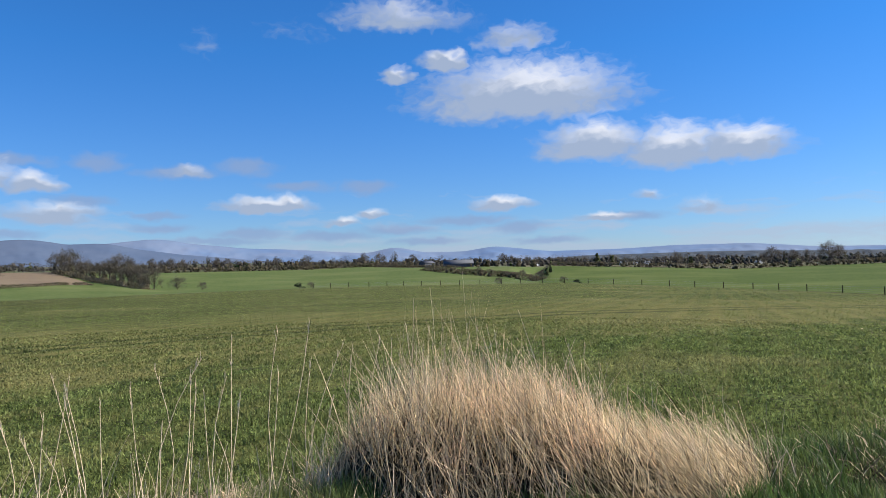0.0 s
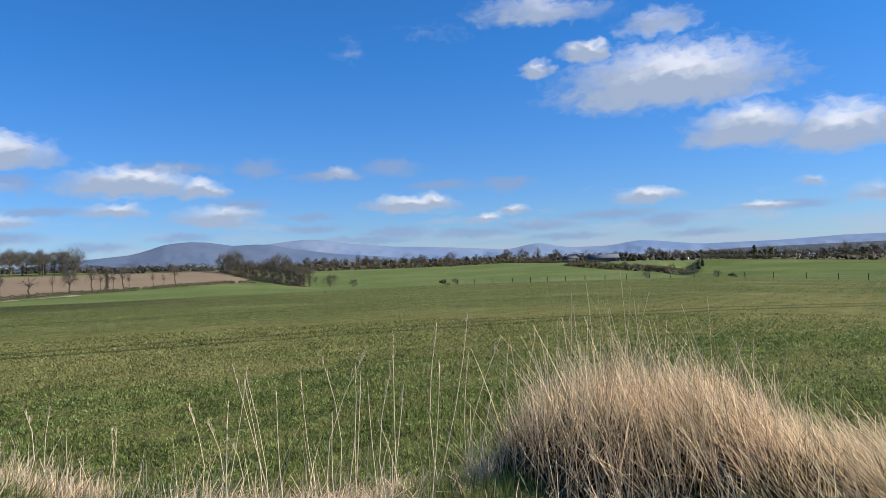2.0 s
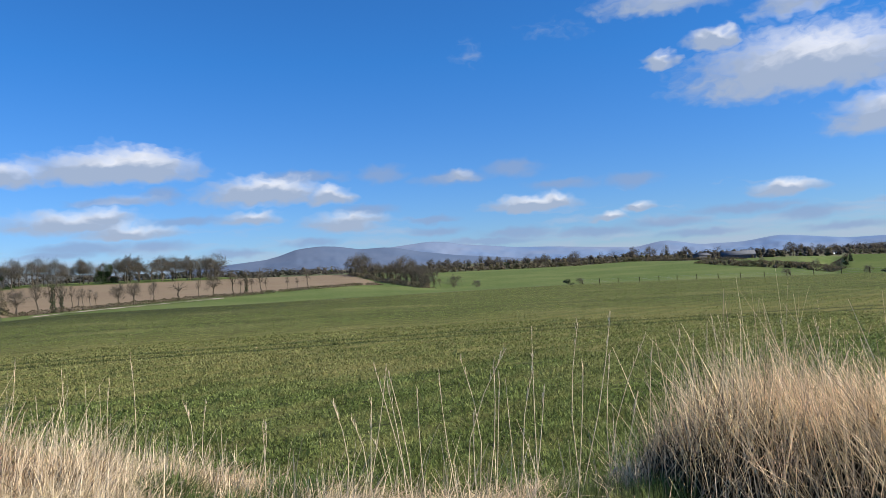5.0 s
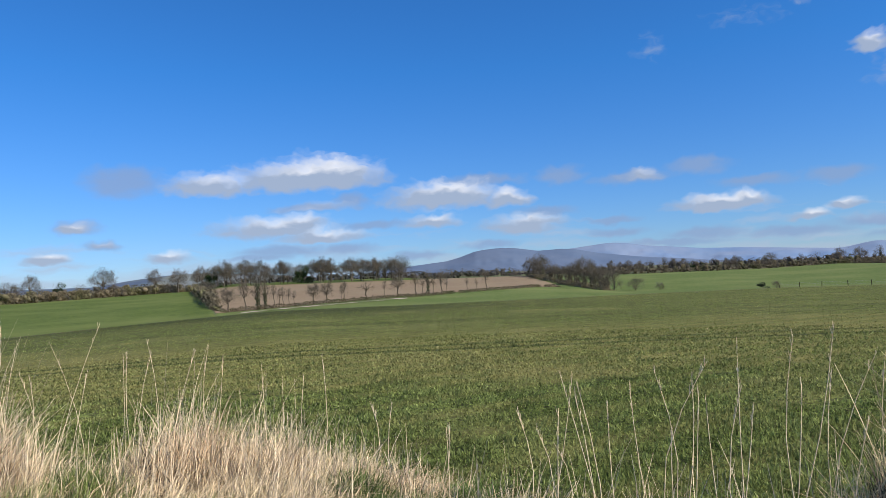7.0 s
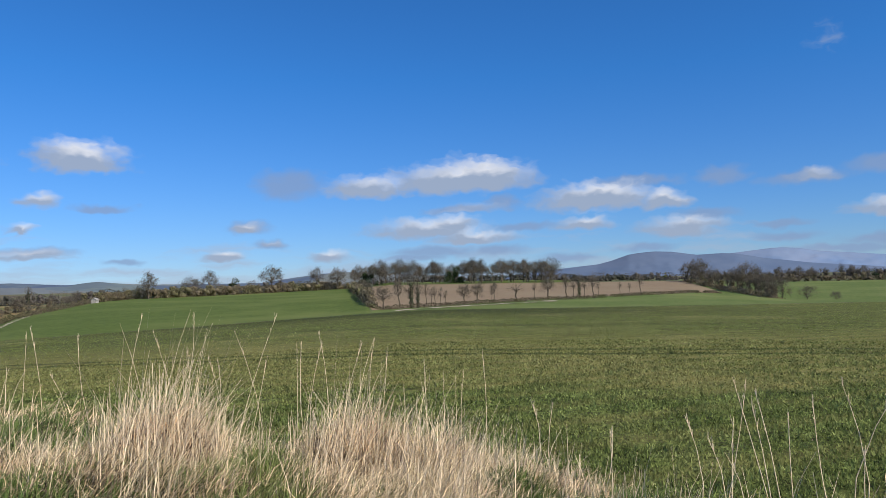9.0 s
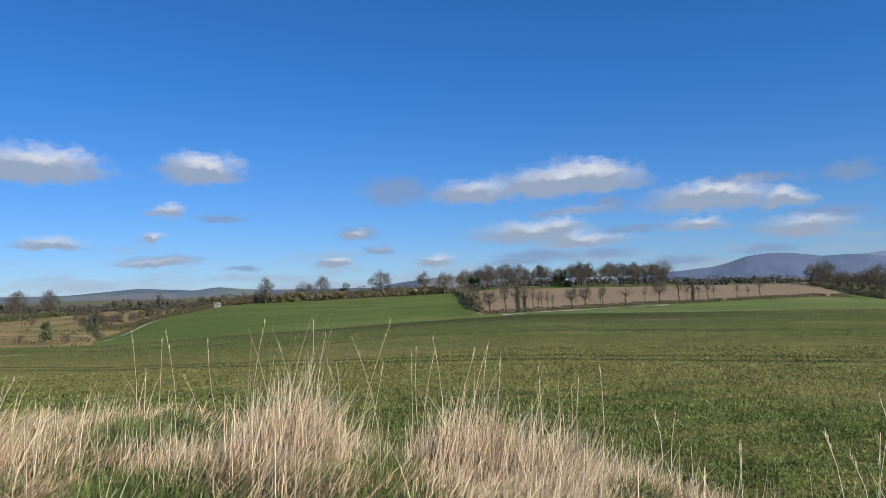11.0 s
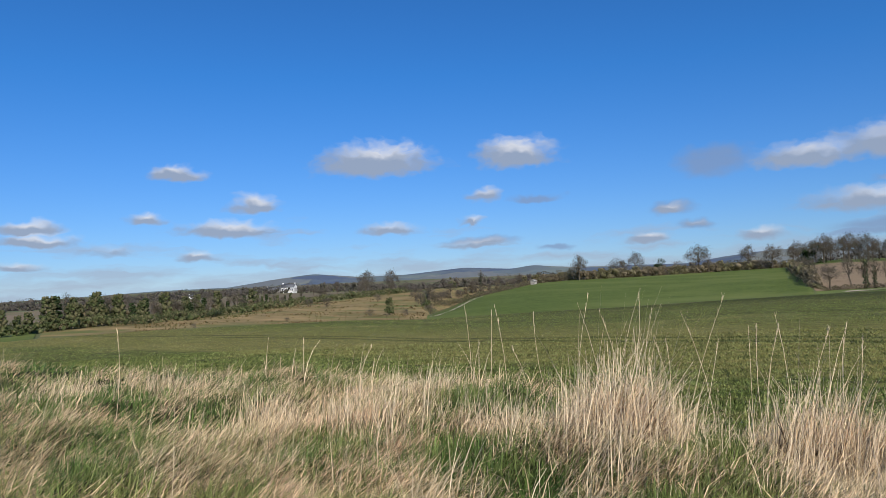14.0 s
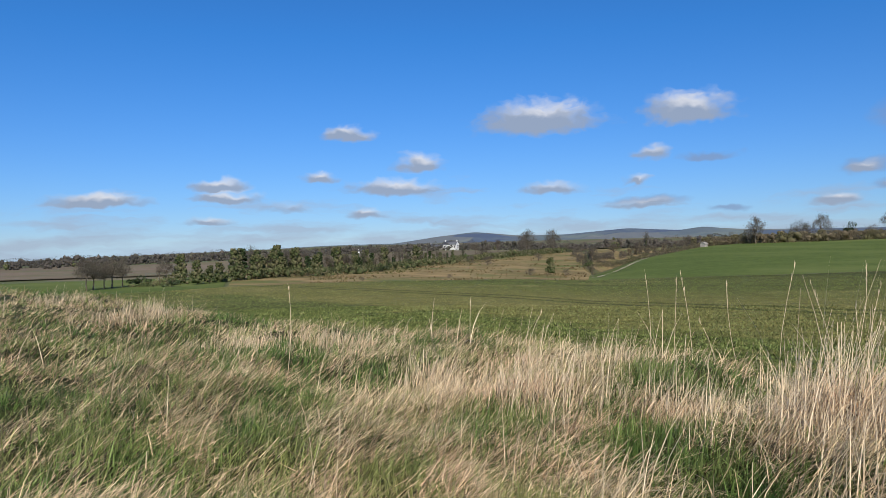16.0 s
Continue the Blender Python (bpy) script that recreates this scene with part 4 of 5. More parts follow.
far_oak = stand(bare_tree(25, 11, 0.34, 0.46, 0.14, 200, 0, "bare tree in a distant hedgerow", 0.0, 3.2, 1), -29.0, 372, 0.6)
far_ash = stand(bare_tree(26, 11, 0.30, 0.36, 0.16, 200, 0, "bare tree in a distant hedgerow", 0.0, 3.4, 2), -26.5, 375, 0.6)
far_round = stand(bare_tree(27, 11, 0.30, 0.50, 0.12, 240, 0, "low rounded bare tree in a distant hedgerow", 0.0, 3.4, 2), -23.5, 375, 0.5)
far_ivied = stand(bare_tree(28, 11, 0.30, 0.28, 0.22, 240, 260, "ivy-darkened tree in a distant hedgerow", 0.0, 3.4, 2), -35.5, 340, 0.5)
fir = stand(shrub(31, 6.0, 9.0, 2600, M_CONIFER, "broad dark green pine among bare trees", "conifer", 0.4), -28.0, 360, 1.0)
thorn = stand(bare_tree(41, 2.5, 0.06, 0.62, 0.0, 1300, 0, "grey-brown leafless thorn bush", 0.0, 4.0, 2, "bush"), -55.0, 190, 1.0)
scrub_tree = stand(bare_tree(29, 9, 0.18, 0.36, 0.06, 1700, 260, "scrubby hedgerow tree, twiggy to the ground", 0.0, 1.8, 2), 12.4, 236, 0.62)
green_bush = stand(shrub(43, 2.4, 2.4, 1400, M_IVY, "dark evergreen bush in rough grass"), -62.0, 170, 0.9)
evergreen = stand(thicket(45, 4.6, 7.4, 80, 1, 900, 0.34, M_EVER, "ragged ivy-green scrub tree", 0.08, 0.5, "tree", "tree", 0.16, 0.105), -69.5, 150, 0.6)
evergreen2 = stand(thicket(46, 3.6, 7.8, 64, 1, 800, 0.32, M_CONIFER, "dark ivy-clad tree, narrow and ragged", 0.10, 0.4, "tree", "tree", 0.16, 0.11), -67.6, 158, 0.6)
bushy = stand(thicket(47, 6.0, 5.4, 50, 1, 700, 0.42, M_BUSHY, "rounded olive-brown thicket of bare twigs", 0.0, 0.5, grain=0.10), -31.5, 345, 0.8)
far_bush = stand(thicket(48, 9.0, 6.6, 9, 1, 130, 0.8, M_FAR_WOOD, "rounded brown thicket along a distant hedgerow", 0.0, 0.4), -27.5, 372, 0.6)
far_dark = stand(thicket(49, 6.5, 8.2, 8, 1, 110, 0.7, M_EVER, "dark evergreen thicket along a distant hedgerow", 0.05, 0.3), -25.5, 376, 0.6)
# pasture trees
again(ash, -33.89, 300, 0.91, 120)
again(ash, -29.65, 330, 0.95, 155)
again(oak, -25.11, 330, 1.07, 52)
again(slim, -24.45, 330, 1.02, 202)
again(ash, -21.70, 338, 0.95, 245)
again(oak, -20.10, 340, 0.91, 79)
# wood
again(ash, -18.75, 350, 0.84, 46)
again(fir, -17.86, 365, 1.32, 34)
again(oak, -16.80, 362, 1.12, 10)
again(ash, -15.30, 365, 1.13, 205)
again(round_tree, -14.15, 372, 1.10, 281)
again(ash, -12.69, 372, 1.00, 148)
again(fir, -11.31, 366, 1.17, 30)
again(fir, -10.87, 372, 1.06, 113)
again(oak, -9.62, 362, 1.10, 266)
again(ash, -8.86, 366, 1.06, 274)
again(oak, -7.31, 362, 1.02, 184)
again(ash, -6.30, 366, 0.98, 141)
again(oak, -5.33, 362, 0.97, 88)
again(ash, -4.59, 368, 0.94, 54)
again(round_tree, -3.58, 362, 1.10, 134)
# front
again(ash2, -15.42, 156, 0.58, 109)
again(ivied, -14.42, 157, 0.81, 13)
again(ivied, -13.89, 159, 0.66, 328)
again(slim, -13.26, 163, 0.70, 133)
again(slim, -12.59, 164, 0.60, 139)
again(slim, -12.13, 166, 0.56, 99)
again(slim, -11.74, 168, 0.47, 84)
again(round2, -10.28, 172, 0.45, 158)
again(round2, -9.24, 176, 0.47, 148)
again(slim, -8.07, 180, 0.49, 321)
again(dead, -6.19, 188, 0.71, 190)
again(slim, -4.77, 196, 0.61, 44)
again(round2, -3.71, 200, 0.56, 310)
again(ash2, -2.32, 206, 0.60, 172)
again(slim, -1.73, 208, 0.69, 343)
again(ivied, -1.33, 210, 0.76, 198)
again(slim, -0.91, 212, 0.70, 259)
again(ash2, -0.31, 216, 0.58, 127)
again(slim, 0.11, 218, 0.59, 91)
again(slim, 1.72, 226, 0.55, 126)
again(slim, 2.47, 230, 0.47, 242)
again(ash2, 3.23, 236, 0.58, 143)
# hedge trees
again(oak, 6.70, 345, 0.78, 45)
again(round_tree, 7.57, 340, 0.98, 280)
again(ivied, 8.27, 325, 0.79, 153)
again(ivied, 8.81, 310, 0.75, 3)
again(round2, 9.46, 300, 0.64, 149)
again(round2, 10.12, 285, 0.72, 293)
again(oak, 10.82, 275, 0.91, 159)
again(ivied, 11.46, 265, 1.05, 260)
again(round2, 11.98, 255, 0.68, 99)
# row
again(ash, 12.91, 420, 0.71, 211)
again(ash, 13.56, 425, 0.63, 216)
again(oak, 14.15, 425, 0.69, 306)
again(oak, 15.05, 430, 0.58, 147)
again(ivied, 15.92, 430, 0.74, 220)
again(ivied, 16.85, 432, 0.97, 231)
again(ash, 17.45, 435, 0.71, 82)
again(ash, 18.14, 435, 0.68, 119)
again(fir, 18.88, 440, 0.68, 156)
again(fir, 19.71, 440, 0.61, 132)
again(ash, 21.17, 445, 0.60, 22)
again(oak, 21.81, 450, 0.70, 41)
again(round_tree, 24.02, 430, 0.76, 23)
again(thorn, 26.53, 430, 1.82, 236)
again(ash, 28.51, 470, 0.80, 320)
again(oak, 29.74, 470, 0.80, 143)
again(ivied, 30.93, 465, 1.08, 265)
again(ash, 32.35, 470, 0.76, 273)
# east
again(ash, 39.41, 470, 0.76, 331)
again(oak, 40.02, 470, 0.63, 241)
again(oak, 41.30, 520, 0.62, 358)
again(oak, 42.18, 520, 0.62, 175)
again(thorn, 44.69, 420, 2.37, 74)
again(evergreen, 46.71, 430, 1.09, 344)
again(evergreen, 47.76, 430, 0.91, 100)
again(oak, 52.51, 430, 0.73, 34)
again(evergreen, 53.51, 400, 0.80, 211)
again(oak, 59.08, 400, 0.88, 103)
again(ivied, 59.81, 400, 0.90, 325)
again(ash, 60.43, 400, 0.73, 323)
again(ivied, 61.26, 400, 0.93, 225)
again(oak, 62.67, 390, 0.99, 141)
again(ash, 63.25, 395, 0.84, 94)
again(ash, 64.40, 420, 0.53, 182)
# growth round the farm buildings
for az, d, k in ((32.2, 425, 0.7), (33.9, 428, 0.5), (34.6, 424, 0.4), (37.4, 430, 0.62), (38.2, 426, 0.8), (38.9, 430, 0.6), (40.6, 420, 0.7), (41.8, 424, 0.9), (36.9, 424, 0.35)):
    again(bushy, az, d, k, 61 * az)
# fence bushes
again(thorn, 14.63, 232, 1.72, 223)
again(thorn, 16.41, 226, 1.04, 301)
again(green_bush, 23.55, 214, 0.90, 164)
again(thorn, 24.41, 216, 0.84, 324)
again(thorn, 39.06, 214, 0.91, 285)
again(thorn, 44.09, 216, 0.91, 101)
again(green_bush, 45.17, 212, 0.62, 165)
# belt trees
again(ash, -83.10, 118, 0.43, 51)
again(oak, -82.64, 120, 0.39, 31)
again(ash, -81.98, 122, 0.38, 117)
again(oak, -81.47, 124, 0.42, 142)
again(ash, -80.80, 126, 0.41, 298)
again(green_bush, -79.61, 128, 0.91, 315)
again(slim, -78.33, 130, 0.48, 121)
again(ash, -77.83, 132, 0.39, 62)
again(evergreen, -76.88, 150, 0.76, 169)
again(green_bush, -77.50, 118, 0.73, 90)
again(evergreen, -75.71, 124, 0.60, 148)
again(evergreen, -74.83, 126, 0.46, 235)
again(evergreen, -74.10, 130, 0.52, 13)
again(evergreen, -72.66, 136, 0.53, 21)
again(evergreen, -71.54, 140, 0.68, 182)
again(evergreen, -71.08, 144, 0.65, 357)
again(ivied, -70.45, 148, 0.45, 42)
again(evergreen, -69.93, 152, 0.95, 146)
again(ivied, -69.29, 158, 0.65, 345)
again(evergreen, -68.57, 160, 0.90, 167)
again(ash2, -67.80, 166, 0.49, 9)
again(evergreen, -66.94, 170, 0.72, 165)
again(ash2, -66.16, 176, 0.45, 147)
again(evergreen, -65.41, 182, 0.97, 164)
again(round2, -64.67, 188, 0.45, 78)
again(evergreen, -63.97, 194, 0.80, 333)
again(evergreen, -63.22, 200, 0.83, 210)
again(round2, -62.38, 208, 0.47, 317)
again(evergreen, -61.68, 216, 0.89, 348)
again(ivied, -60.88, 224, 0.52, 39)
again(round2, -60.25, 232, 0.47, 150)
again(evergreen, -59.23, 244, 0.82, 316)
again(round2, -58.12, 256, 0.40, 98)
again(evergreen, -56.34, 268, 0.42, 227)
again(round2, -54.55, 278, 0.47, 149)
again(ash2, -52.78, 288, 0.55, 69)
again(oak, -50.57, 290, 0.57, 128)
again(round2, -48.60, 292, 0.54, 195)
# scrub bushes
again(thorn, -53.61, 175, 1.05, 306)
again(thorn, -49.68, 200, 0.92, 81)
again(evergreen, -48.82, 128, 0.46, 169)
again(thorn, -50.35, 126, 0.58, 293)
again(thorn, -47.61, 124, 0.53, 4)
again(thorn, -56.65, 120, 0.34, 186)
again(thorn, -63.47, 112, 0.32, 22)
again(thorn, -46.67, 205, 1.59, 232)
again(thorn, -45.62, 150, 0.95, 86)

# scrubby trees that fill the hedges
pick = np.random.RandomState(79)
for a0, d0, a1, d1, count, low, high in ((6.8, 335, 13.2, 224, 15, 0.55, 0.85), (-18.7, 320, -17.5, 152, 6, 0.34, 0.50), (-72, 138, -47, 295, 22, 0.32, 0.55), (36.5, 310, 42.5, 252, 6, 0.22, 0.34)):
    for k in range(count):
        f = (k + 0.8 * pick.rand()) / count
        again((scrub_tree, scrub_tree, evergreen, scrub_tree, ivied)[k % 5] if a0 < -60 else (scrub_tree, round2, scrub_tree)[k % 3], a0 + (a1 - a0) * f, d0 + (d1 - d0) * f + 6 * pick.rand(), low + (high - low) * pick.rand(), 360 * pick.rand())
# bushes where the hedges meet the crest
for az, d, s in ((41.6, 262, 0.36), (42.0, 254, 0.42), (42.4, 262, 0.44), (42.8, 272, 0.46), (43.1, 288, 0.40), (-46.3, 158, 0.40), (-46.0, 164, 0.46), (-45.7, 172, 0.42), (-46.5, 170, 0.36)):
    again(scrub_tree if int(d) % 4 else evergreen, az, d, s * (0.9 if int(d) % 4 else 1.0), 97 * d)
# the wood behind the ploughed field
pick = np.random.RandomState(71)
for k in range(22):
    again((oak, round_tree, ash, oak)[k % 4], -18.5 + 15.2 * (k + 0.8 * pick.rand()) / 22, 366 + 24 * pick.rand(), 0.78 + 0.28 * pick.rand(), 360 * pick.rand())
# thickets below the pasture treeline and along the hedges
pick = np.random.RandomState(83)
for a0, d0, a1, d1, count, low, high in ((-38.2, 296, -19.2, 346, 40, 0.55, 0.95), (-18.9, 330, -17.7, 165, 12, 0.42, 0.66), (6.9, 330, 13.0, 232, 9, 0.4, 0.75), (-46.2, 176, -38.0, 300, 16, 0.30, 0.55), (13.5, 415, 33, 450, 26, 0.5, 0.85)):
    for k in range(count):
        f = (k + 0.8 * pick.rand()) / count
        again(bushy, a0 + (a1 - a0) * f, d0 + (d1 - d0) * f + 8 * pick.rand(), low + (high - low) * pick.rand() ** 1.4, 360 * pick.rand())
# the belt of evergreen and ivied trees below the rough pasture
for k in range(40):
    f = (k + 0.9 * pick.rand()) / 40
    again((evergreen, evergreen2, ivied, evergreen, evergreen2, bushy, evergreen)[k % 7], -73.0 + 16.5 * f, 136 + 115 * f ** 1.3 + 12 * pick.rand(), (0.5 + 0.28 * pick.rand()) * (1.15 - 0.5 * f), 360 * pick.rand())
# trees along the far hedgerows
kinds = (far_oak, far_bush, far_bush, far_ivied, far_bush, far_bush, far_dark, far_bush, far_round, far_bush)
pick = np.random.RandomState(77)


def mesh_arrays(me):
    v = np.empty(len(me.vertices) * 3, dtype=np.float32)
    me.vertices.foreach_get("co", v)
    f = np.empty(len(me.loops), dtype=np.int32)
    me.loops.foreach_get("vertex_index", f)
    return v.reshape(-1, 3), f.reshape(len(me.polygons), -1)


joined = {}
for a0, a1, d0, d1, count, tall in ((-98, -66, 380, 800, 150, 4.8), (-66, -46, 430, 800, 150, 4.6), (-46, -19, 350, 420, 80, 6.0), (-19, 8, 420, 600, 60, 5.5), (8, 40, 450, 680, 110, 6.5), (40, 78, 420, 720, 190, 6.5), (40, 80, 1000, 1900, 120, 11.0), (14, 40, 700, 1300, 60, 8.0)):
    for k in range(count):
        az = a0 + (a1 - a0) * (k + pick.rand()) / count
        d = d0 + (d1 - d0) * pick.rand() ** 1.5
        if -58.8 < az < -55.2 and d < 640:
            continue
        x, y, z = at(az, d)
        m = np.array(pose(0, 0, 0, 0, 0, 360 * pick.rand()).to_3x3()) * tall / 11 * (0.6 + 0.7 * pick.rand())
        for child in kinds[pick.randint(len(kinds))].children:
            v, f = mesh_arrays(child.data)
            bucket = joined.setdefault(child.data.materials[0].name, [[], [], 0, child.data.materials[0]])
            bucket[0].append(v @ m.T + (x, y, z))
            bucket[1].append(f[:, [0, 1, 2, 2]] if f.shape[1] == 3 else f)
            bucket[2] += len(v)
for k, (key, (vs, fs, total, mat)) in enumerate(sorted(joined.items())):
    off, faces = 0, []
    for v, f in zip(vs, fs):
        faces.append(f + off)
        off += len(v)
    faces = np.concatenate(faces)
    if (faces[:, 2] == faces[:, 3]).all():
        faces = faces[:, :3]
    tagged(new("distant_trees", quick_mesh("distant_trees", np.concatenate(vs), faces, mat)), "bare trees and ivy along distant hedgerows", "trees", kind="stuff")

belt("hedgerow", -19.0, 345, -17.4, 150, 3.0, 2.6, 14000, M_BUSHY, "brown overgrown hedge running up beside the pasture", 51, 0.42, clumps=2.5)
belt("low_hedge", -17.2, 151, 9.0, 262, 0.9, 1.4, 14000, M_HEDGE, "low clipped hedge along the ploughed field", 52, 0.24, gaps=0.22)
belt("tree_hedge", 6.5, 350, 12.6, 228, 1.7, 4, 9000, M_BUSHY, "tall grey-brown hedge of scrubby trees", 53, 0.34, clumps=2)
belt("field_hedge", 33.0, 345, 42.6, 252, 2.2, 4, 14000, M_HEDGE, "dark bushy hedge between two pastures", 54, 0.3, clumps=2.5)
belt("barn_hedge", 27.5, 432, 36.5, 400, 1.3, 3, 7000, M_HEDGE, "bushy hedge below the farm buildings", 57, 0.35, clumps=2.5)
belt("scrub_belt", -80, 124, -47, 300, 1.9, 6, 18000, M_EVER, "belt of scrub and brambles below the trees", 55, 0.3, clumps=3)
belt("bramble_hedge", -45.6, 172, -37.6, 298, 1.2, 2.8, 10000, M_HEDGE, "brown bramble hedge along the pasture edge", 56, 0.24, uneven=0.7)
pick = np.random.RandomState(73)
for k in range(18):
    f = (k + 0.7 * pick.rand()) / 18
    again(thorn if k % 4 else round2, -45.8 + 8.0 * f, 172 + 130 * f + 8 * pick.rand(), (0.9 + 0.6 * pick.rand()) * (1 if k % 4 else 0.32), 360 * pick.rand(), "brown thorn bush in the bramble hedge")
belt("treeline_hedge", -38.5, 300, -19.0, 350, 3.6, 7, 22000, M_BUSHY, "brown hedge below a row of bare trees", 58, 0.35, clumps=4)
belt("woodland_edge", -18.6, 424, 6, 430, 3.4, 8, 12000, M_FAR_WOOD, "brown undergrowth behind the woodland trees", 48, 0.5, clumps=4)
belt("wood_hedge", 10, 400, 33, 440, 2.6, 5, 16000, M_HEDGE, "brown hedge behind the green pasture", 59, 0.35, clumps=3)
belt("east_hedge", 42, 365, 80, 360, 2.2, 4, 22000, M_HEDGE, "dark hedge along the top of the hill pasture", 49, 0.34, clumps=3)
for k, (a0, a1, d, tall, n) in enumerate(((-98, -66, 470, 3.5, 12000), (-98, -60, 700, 6, 14000), (-68, -45, 480, 3.5, 10000), (-68, -45, 720, 6, 12000), (-47, -18, 430, 4, 12000), (-19, 8, 600, 5, 11000), (6, 32, 600, 5, 12000), (30, 52, 640, 5, 12000), (48, 82, 620, 5, 14000), (40, 82, 1000, 7, 10000), (-98, -55, 1100, 6, 9000))):
    belt("far_wood", a0, d, a1, d, tall, 16, int(n * 0.7), M_FAR_WOOD, "hazy brown line of distant winter woods", 60 + k, 0.6, "wood", kind="stuff", uneven=0.7, clumps=4.0)

# pale stony edge below the ploughed field, and a worn path beside the bramble hedge
sheet("pale_track", (-16.0, -15.6), (-3.0, -3.0), lambda a: low_line(a) * 0.895, lambda a: low_line(a) * 0.93, M_STONE_TRACK, "strip of pale dry earth along the headland", 4, 120, 0.16, "track")
sheet("wood_pasture", (-18.6, -18.6), (-2.0, -2.0), lambda a: top_line(a) + 2, lambda a: top_line(a) + 64, M_PASTURE_DEEP, "strip of green pasture below the wood", 8, 120, 0.16)
sheet("far_meadow", (33, 33), (43.4, 43.4), lambda a: top_line(a) + 2, lambda a: 428 + 0 * a, M_PASTURE, "meadow between hedges below the farm", 10, 60, 0.16)
sheet("rough_corner", (-46.3, -46.3), (-37.8, -37.8), lambda a: top_line(a) + 3, lambda a: 305 + 0 * a, M_SCRUB, "corner of tan rushy rough pasture behind the hedge", 14, 80, 0.14)
sheet("tan_stubble", (-50, -50), (-40.5, -41), lambda a: 350 + 0 * a, lambda a: 420 + 0 * a, M_SCRUB, "pale tan stubble field beyond the rough pasture", 8, 60, 0.4)
sheet("paddock", (-98, -98), (-74.1, -73.5), lambda a: after_crest(a), lambda a: 168 + 0 * a, M_PASTURE_DEEP, "small green paddock behind scrub", 8, 80, 0.14)
sheet("worn_path", (-45.9, -41.5), (-45.4, -41.1), lambda a: 118 + 0 * a, lambda a: 225 + 0 * a, M_STONE_TRACK, "worn earth path along the hedge foot", 30, 4, 0.16, "path")


# ---- farm buildings ----
def box_mesh(name, x0, x1, y0, y1, z0, z1, mat):
    v = [(x, y, z) for z in (z0, z1) for y in (y0, y1) for x in (x0, x1)]
    f = [(0, 2, 3, 1), (4, 5, 7, 6), (0, 1, 5, 4), (2, 6, 7, 3), (0, 4, 6, 2), (1, 3, 7, 5)]
    return quick_mesh(name, np.array(v), np.array(f), mat)


def house(name, long, wide, eaves, rise, wall_mat, roof_mat, label, windows=3, chimneys=1, category="house"):
    """A gabled building: walls, two roof slopes, windows with panes, a door, chimneys."""
    ob = new(name)
    a, b = long / 2, wide / 2
    v = [(-a, -b, -1), (a, -b, -1), (a, b, -1), (-a, b, -1), (-a, -b, eaves), (a, -b, eaves), (a, b, eaves), (-a, b, eaves), (-a, 0, eaves + rise), (a, 0, eaves + rise)]
    me = bpy.data.meshes.new("wall")
    me.from_pydata(v, [], [(0, 1, 5, 4), (1, 2, 6, 9, 5), (2, 3, 7, 6), (3, 0, 4, 8, 7)])
    me.materials.append(wall_mat)
    part("wall", me, ob)
    for s in (-1, 1):
        o, t = 0.3, 0.15
        e = eaves - o * rise / b
        rv = [(-a - o, s * (b + o), e + 0.05), (a + o, s * (b + o), e + 0.05), (a + o, 0, eaves + rise + 0.05), (-a - o, 0, eaves + rise + 0.05)]
        rv += [(x, y, z + t) for x, y, z in rv]
        part("roof", quick_mesh("roof", np.array(rv), np.array([(0, 1, 2, 3), (4, 7, 6, 5), (0, 4, 5, 1), (1, 5, 6, 2), (2, 6, 7, 3), (3, 7, 4, 0)]), roof_mat), ob)
    for k in range(windows):
        x = -a + long * (k + 0.5) / windows
        for s in (-1, 1):
            frame_part = part("window", box_mesh("window", x - 0.6, x + 0.6, s * b - 0.06, s * b + 0.06, eaves * 0.38, eaves * 0.78, M_WHITE), ob)
            part("pane", box_mesh("pane", x - 0.5, x + 0.5, s * b - 0.08, s * b + 0.08, eaves * 0.42, eaves * 0.74, M_GLASS), frame_part)
    for k in range(chimneys):
        x = (-a + 0.5) if k == 0 else (a - 0.5)
        part("chimney", box_mesh("chimney", x - 0.4, x + 0.4, -0.35, 0.35, eaves + rise * 0.6, eaves + rise + 1.0, wall_mat), ob)
    return tagged(ob, label, category)


white_house = stand(house("house", 12, 7, 5.0, 2.6, M_WHITE, M_SLATE, "white two-storey farmhouse with grey slate roof", 4, 2), -56.4, 472, 0.74, 30)
stand(house("house", 14, 7, 3.6, 2.6, M_STONEWALL, M_SLATE, "grey farm cottage beside the white farmhouse", 3, 1), -57.5, 476, 0.66, 40)
bungalow = stand(house("house", 11, 7, 2.8, 2.2, M_WHITE, M_SLATE, "white bungalow among hedges with dark roof", 2, 1), 48.6, 540, 0.5, 0)
for az, d, s, turn in ((49.5, 545, 0.42, 8), (50.4, 560, 0.5, -6), (51.6, 555, 0.42, 4), (42.0, 560, 0.5, 10), (58.1, 520, 0.42, -5), (37.5, 470, 0.4, 12), (-63.4, 620, 0.6, 60)):
    again(bungalow, az, d, s, turn)
stand(house("barn", 22, 11, 2.6, 2.6, M_TIN, M_SLATE, "long low farm barn with grey roof", 0, 0, "barn"), 35.9, 440, 0.8, -30)
stand(house("barn", 12, 9, 3.6, 2.0, M_TIN, M_TIN, "small grey tin shed beside the barn", 0, 0, "barn"), 33.4, 465, 0.7, 8)
stand(house("shed", 7, 4, 2.6, 0.9, M_WHITE, M_WHITE, "low white shed behind bare trees", 0, 0, "shed"), -16.9, 430, 0.5, 20)
stand(house("hut", 3.2, 2.6, 1.9, 0.9, M_STONEWALL, M_STONEWALL, "small pale stone hut at the pasture edge", 0, 0, "hut"), -37.4, 286, 0.68, 100)

